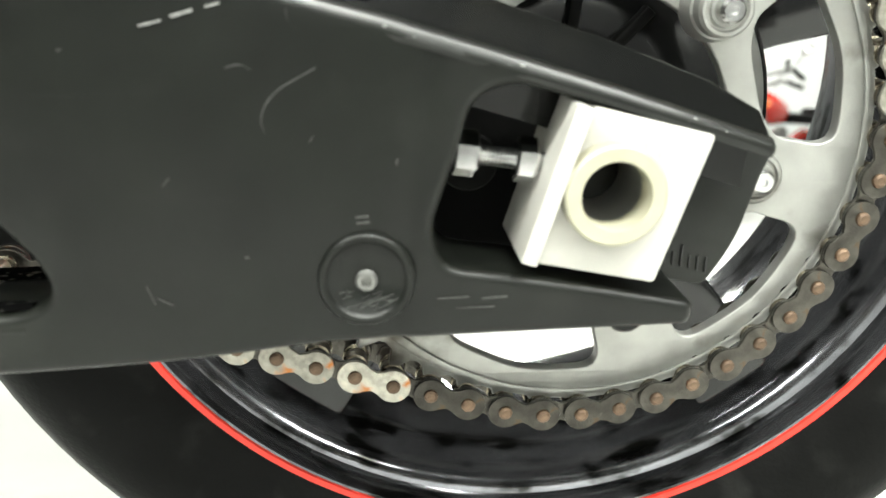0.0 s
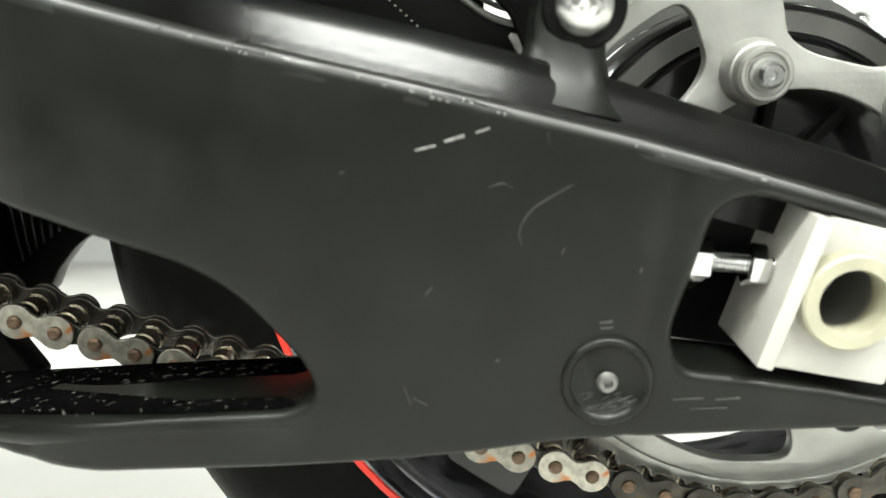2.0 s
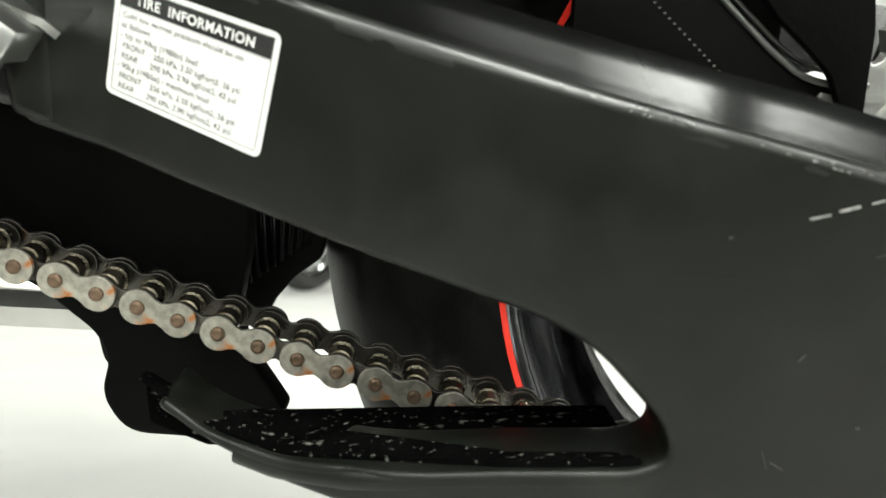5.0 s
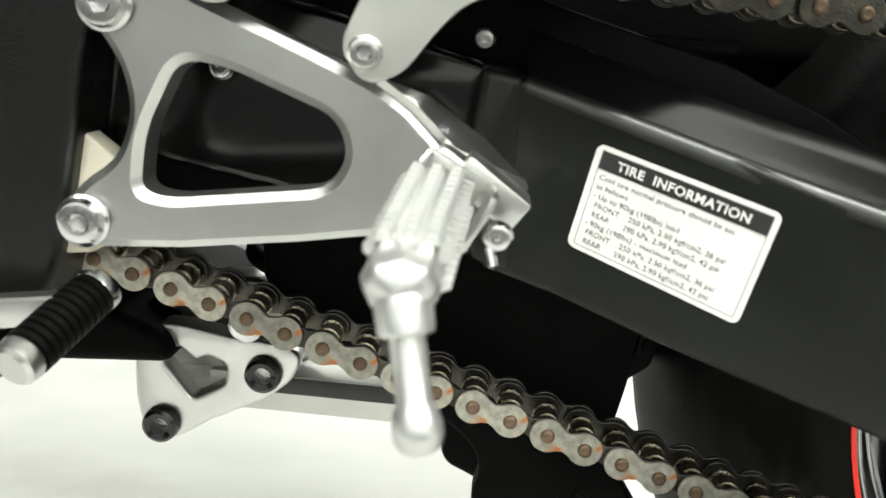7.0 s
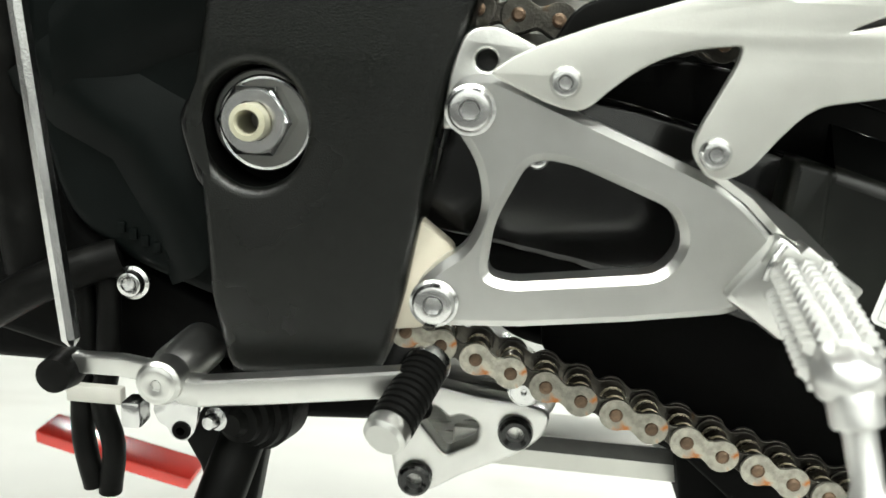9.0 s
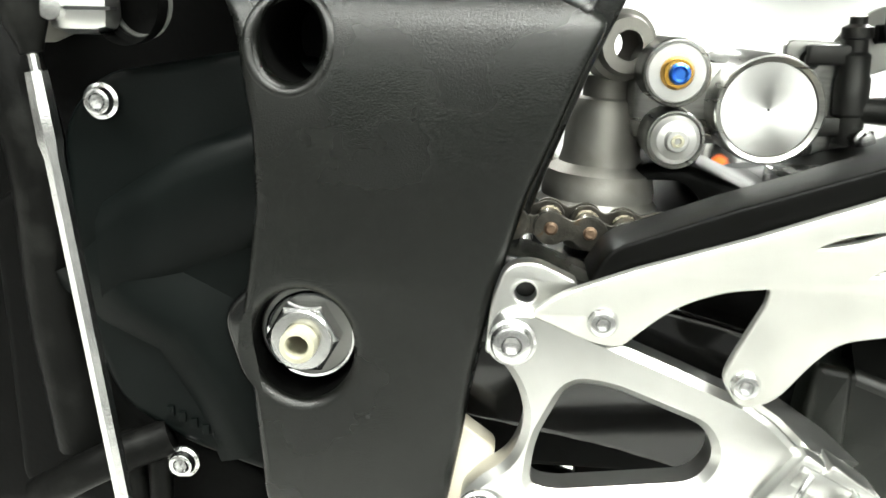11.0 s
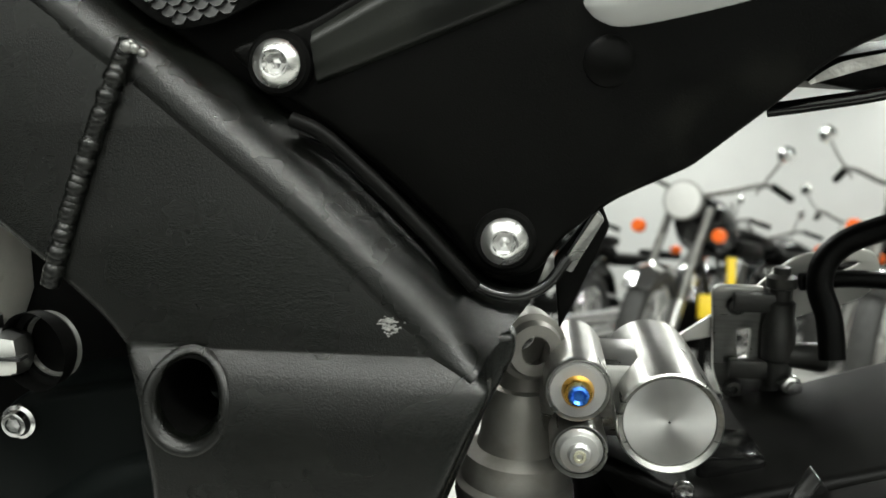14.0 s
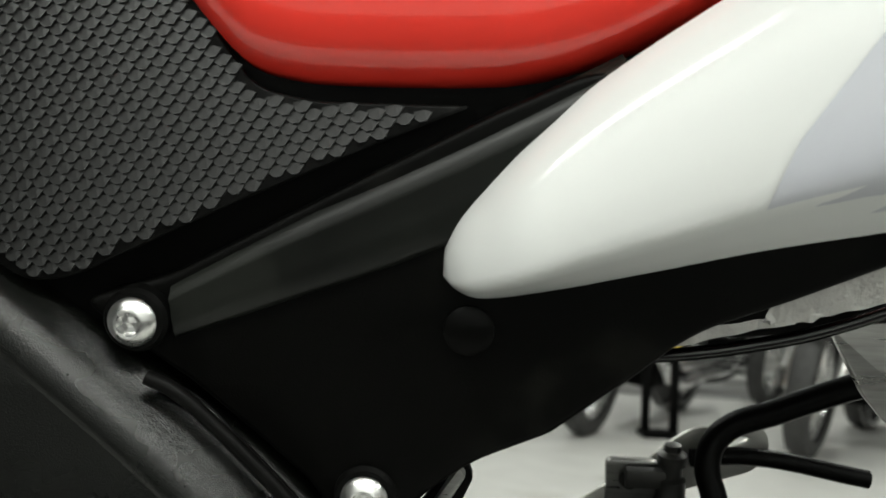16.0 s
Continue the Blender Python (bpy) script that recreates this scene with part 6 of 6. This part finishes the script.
turned("calliper_bolt", [(0.0, 0.006), (0.009, 0.006), (0.011, 0.0)], (-0.05, 0.220, 0.412), BOLT, swingarm, n=20)
turned("far_axle_nut", [(0.0, 0.004), (0.010, 0.004), (0.018, 0.0), (0.019, -0.01)], (0.0, 0.255, 0.312), BOLT, swingarm, n=6)
plate("clip_plate", fillet(mm([(-459, 608), (-441, 632, 2), (-437, 622, 2), (-450, 590), (-456, 578, 2)]), 0.002), 0.026, 0.032, PLASTIC, panel, bevel=0.001)
plate("seat_clip", fillet(mm([(-457, 606), (-443, 630), (-440, 626), (-452, 604)]), 0.001), 0.018, 0.024, BRUSHED, panel, bevel=0.0008)
plate("guard_tip", fillet(mm([(-367, 514), (-357, 533, 1), (-348, 521)]), 0.001), -0.008, 0.006, GLOSSBLACK, heel_guard, bevel=0.0008)

# ---- workshop ----
X0, X1, Y0, Y1, H = -7.0, 8.0, -3.3, 9.6, 3.6
floor = box("floor", X0, X1, Y0, Y1, -0.12, 0.0, FLOOR, None, "", 0)
tagged(floor, "pale smooth workshop floor", "floor", kind="structure")
# the ceiling is out of view; its dark grey keeps reflections low
ceiling = box("ceiling", X0, X1, Y0, Y1, H, H + 0.1, CEIL, None, "", 0)
tagged(ceiling, "unseen ceiling, dark grey to cut reflections", "ceiling", kind="structure")
for nm, a in (("wall_north", (X0, X1, Y1, Y1 + 0.12)), ("wall_south", (X0, X1, Y0 - 0.12, Y0)), ("wall_west", (X0 - 0.12, X0, Y0, Y1)), ("wall_east", (X1, X1 + 0.12, Y0, Y1))):
    grey = nm == "wall_west"
    w = box(nm, a[0], a[1], a[2], a[3], 0.0, H, GREYWALL if grey else WALL, None, "", 0)
    tagged(w, "dark grey painted wall" if grey else "white painted wall", "wall", kind="structure")


def ceiling_light(x, y, z, turn, wide):
    """A long fitting, hung on two rods where it does not lie against the ceiling."""
    top = new("ceiling_light")
    top.matrix_world = pose(x, y, z, 0, 0, turn)
    tagged(top, "long white fluorescent ceiling light", "ceiling light", "ceiling lights")
    box("frame", -wide / 2 - 0.05, wide / 2 + 0.05, -1.0, 1.0, -0.05, -0.002, WALL, top, "", 0.006)
    box("diffuser", -wide / 2 - 0.015, wide / 2 + 0.015, -0.97, 0.97, -0.062, -0.0505, TUBE, top, "glowing diffuser", 0.004)
    if z < H - 0.01:
        for ry in (-0.7, 0.7):
            hose("rod", [(0, ry, -0.003), (0, ry, (H - z) / 2), (0, ry, H - z)], 0.006, TARNISH, top)
    return top


for lx, ly, lz, turn, watts, wide in LAMPS:
    ceiling_light(lx, ly, lz + 0.10, turn, wide)

mat_strip = box("floor_mat", -2.0, 6.4, 6.6, 9.0, 0.0005, 0.012, MAT, None, "", 0.003)
tagged(mat_strip, "grey rubber mat on the workshop floor", "floor mat")

# unseen black sheet on the floor, added to cut reflections in the dark parts
work_mat = box("work_mat", -3.6, 2.6, -3.0, -0.62, 0.0005, 0.012, DARKSHEET, None, "", 0.003)
tagged(work_mat, "unseen black sheet on the floor, added to darken reflections", "floor mat")


def cruiser(name, x, y, turn, lean, tank_mat, seat_mat, label):
    """A parked road motorcycle: front towards its own -x, its wheels on the floor."""
    top = new(name)
    top.matrix_world = pose(x, y, 0, 0, 0, turn) @ pose(0, 0, 0, lean) @ Matrix.Scale(1.12, 4)
    tagged(top, label, "motorcycle", "parked motorcycles")
    for nm, wx, r, wd in (("front_wheel", 0.0, 0.31, 0.055), ("rear_wheel", 1.50, 0.31, 0.08)):
        w = turned(nm, [(r * 0.66, -wd * 0.5), (r * 0.74, -wd * 0.62), (r * 0.76, -wd * 0.5), (r * 0.70, 0.0), (r * 0.76, wd * 0.5), (r * 0.74, wd * 0.62), (r * 0.66, wd * 0.5), (r * 0.64, 0.0), (r * 0.66, -wd * 0.5)], (wx, 0, r), BOLT, top, (0, 1, 0), 36)
        turned("tyre", [(r * 0.74, -wd * 0.8), (r * 0.86, -wd), (r * 0.95, -wd * 0.8), (r, -wd * 0.25), (r, wd * 0.25), (r * 0.95, wd * 0.8), (r * 0.86, wd), (r * 0.74, wd * 0.8)], (wx, 0, r), GREYRUBBER, w, (0, 1, 0), 40)
        turned("hub", [(0.0, -0.06), (0.03, -0.06), (0.05, -0.04), (0.05, 0.04), (0.03, 0.06), (0.0, 0.06)], (wx, 0, r), ALU, w, (0, 1, 0), 20)
        for k in range(10):
            a = 2 * math.pi * k / 10
            s = 0.03 if k % 2 else -0.03
            hose("spoke", [(wx + 0.04 * math.cos(a), s, r + 0.04 * math.sin(a)), (wx + r * 0.68 * math.cos(a + 0.12), 0, r + r * 0.68 * math.sin(a + 0.12))], 0.009, ALU, w)
        turned("brake_disc", [(0.07, 0.062), (0.13, 0.062), (0.13, 0.067), (0.07, 0.067), (0.07, 0.062)], (wx, 0, r), CHROME, w, (0, 1, 0), 30)
    for s in (-0.095, 0.095):
        fork = hose("fork_leg", [(0.0, s, 0.31), (0.17, s, 0.62), (0.34, s, 0.93)], 0.021, TARNISH, top)
        hose("fork_slider", [(-0.01, s, 0.28), (0.09, s, 0.47)], 0.031, ALU, fork)
        ind = turned("indicator", [(0.0, -0.045), (0.022, -0.04), (0.034, -0.015), (0.034, 0.015), (0.028, 0.03), (0.0, 0.032)], (0.20, s * 2.1, 0.80), ORANGE, top, (-1, 0, 0), 16, "orange indicator")
        hose("mirror_stalk", [(0.38, s * 3.0, 1.03), (0.34, s * 3.8, 1.14), (0.33, s * 4.2, 1.20)], 0.006, TARNISH, top)
        turned("mirror", [(0.0, -0.008), (0.034, -0.006), (0.040, 0.003), (0.024, 0.016), (0.0, 0.019)], (0.33, s * 4.3, 1.22), CHROME, top, (-1, 0, 0), 20)
    fender = loft("front_fender", [[(-0.335 * math.cos(a) * (1 - 0.02 * abs(j)), 0.022 * j, 0.31 + 0.335 * math.sin(a) * (1 - 0.02 * abs(j))) for a in [math.radians(40 + 12 * k) for k in range(9)]] for j in range(-3, 4)], CHROME, top, thickness=0.004)
    lamp = turned("headlight", [(0.0, -0.10), (0.05, -0.095), (0.09, -0.05), (0.098, 0.0), (0.094, 0.010), (0.0, 0.012)], (0.20, 0, 0.95), TARNISH, top, (-1, 0, 0.05), 28, "round chrome headlight")
    turned("lens", [(0.0, 0.024), (0.05, 0.021), (0.088, 0.011)], (0.20, 0, 0.95), STICKER, lamp, (-1, 0, 0.05), 28)
    hose("handlebar", [(0.58, -0.40, 1.04), (0.46, -0.33, 1.08), (0.38, -0.14, 1.02), (0.37, 0, 0.99), (0.38, 0.14, 1.02), (0.46, 0.33, 1.08), (0.58, 0.40, 1.04)], 0.013, TARNISH, top)
    for s in (-1, 1):
        hose("grip", [(0.46, 0.335 * s, 1.08), (0.59, 0.405 * s, 1.037)], 0.019, RUBBER, top)
    turned("tank", [(0.0, -0.30), (0.06, -0.29), (0.11, -0.20), (0.145, -0.03), (0.15, 0.10), (0.12, 0.22), (0.05, 0.28), (0.0, 0.285)], (0.68, 0, 0.84), tank_mat, top, (-1, 0, 0.16), 28)
    box("seat", 0.88, 1.40, -0.13, 0.13, 0.72, 0.82, seat_mat, top, "", 0.035)
    box("rear_seat", 1.36, 1.74, -0.10, 0.10, 0.80, 0.87, seat_mat, top, "", 0.03)
    loft("rear_fender", [[(1.50 - 0.36 * math.cos(a), 0.03 * j, 0.33 + 0.36 * math.sin(a)) for a in [math.radians(35 + 12 * k) for k in range(11)]] for j in range(-3, 4)], tank_mat, top, thickness=0.005)
    box("engine", 0.46, 0.98, -0.16, 0.16, 0.22, 0.46, DARK, top, "", 0.03)
    for ang, ex in ((-24, 0.60), (24, 0.80)):
        cyl = turned("cylinder", [(0.0, 0.0), (0.07, 0.0)] + [(0.085 - 0.016 * (k % 2), 0.02 + 0.014 * k) for k in range(13)] + [(0.07, 0.24), (0.0, 0.25)], (ex, 0, 0.40), BOLT, top, (math.sin(radians(ang)), 0, 1), 20)
    turned("air_filter", [(0.0, 0.0), (0.085, 0.0), (0.09, 0.02), (0.08, 0.05), (0.0, 0.055)], (0.70, -0.15, 0.62), TARNISH, top, (0, -1, 0), 24)
    for dz in (0.0, 0.09):
        hose("exhaust_pipe", [(0.56, -0.12, 0.50), (0.50, -0.18, 0.36), (0.72, -0.19, 0.26 + dz), (1.20, -0.19, 0.27 + dz), (1.85, -0.20, 0.30 + dz)], 0.038, CHROME, top)
    hose("frame_tube", [(0.40, 0, 0.86), (0.46, -0.11, 0.50), (0.55, -0.13, 0.20), (1.05, -0.13, 0.20), (1.20, -0.10, 0.55), (1.5, -0.1, 0.72)], 0.018, GLOSSBLACK, top)
    hose("swingarm", [(1.02, -0.11, 0.32), (1.5, -0.11, 0.31)], 0.022, GLOSSBLACK, top)
    hose("prop_stand", [(0.80, 0.12, 0.22), (0.84, 0.26, 0.10), (0.86, 0.33, 0.012)], 0.011, DARK, top)
    return top


cruiser("parked_motorcycle", 0.13, 4.15, 62, 8, GLOSSBLACK, RUBBER, "parked chrome cruiser motorcycle with a round headlight")
cruiser("parked_motorcycle", 1.13, 3.80, 58, 8, GLOSSBLACK, RUBBER, "parked black cruiser motorcycle with chrome fork")
cruiser("parked_motorcycle", -0.95, 4.45, 60, 8, GLOSSBLACK, RUBBER, "parked black cruiser motorcycle beside the others")
cruiser("parked_motorcycle", 2.30, 3.70, 58, 8, WHITEPAINT, RUBBER, "parked white cruiser motorcycle at the row's end")
cruiser("parked_motorcycle", 0.62, 6.90, 18, 8, GLOSSBLACK, RUBBER, "parked black cruiser motorcycle standing across the second row")
cruiser("parked_motorcycle", 1.75, 6.30, 52, 8, DARK, RUBBER, "parked dark cruiser motorcycle in the second row")
cruiser("parked_motorcycle", -0.55, 7.30, 40, 8, DARK, RUBBER, "parked dark cruiser motorcycle behind the row")
cruiser("parked_motorcycle", 2.75, 6.60, 62, 8, GLOSSBLACK, RUBBER, "parked gloss black cruiser motorcycle in the second row")
cruiser("parked_motorcycle", 1.35, 7.95, 28, 8, GLOSSBLACK, RUBBER, "parked black cruiser motorcycle near the far wall")
cruiser("parked_motorcycle", 3.10, 7.85, 30, 8, REDPAINT, RUBBER, "parked red cruiser motorcycle near the far wall")

# yellow paddock stand between the first and the second motorcycle
stand = new("paddock_stand")
stand.location = (0.545, 4.25, 0.0)
tagged(stand, "bright yellow paddock stand on dark legs beside a motorcycle", "stand")
box("base", -0.10, 0.10, -0.10, 0.10, 0.0005, 0.030, DARK, stand, "", 0.006)
for sx in (-0.075, 0.075):
    box("upright", sx - 0.020, sx + 0.020, -0.03, 0.03, 0.028, 0.42, DARK, stand, "", 0.006)
box("cross_beam", -0.098, 0.098, -0.034, 0.034, 0.41, 0.55, YELLOW, stand, "", 0.02)
box("mast", 0.050, 0.094, -0.02, 0.02, 0.54, 0.75, YELLOW, stand, "", 0.006)
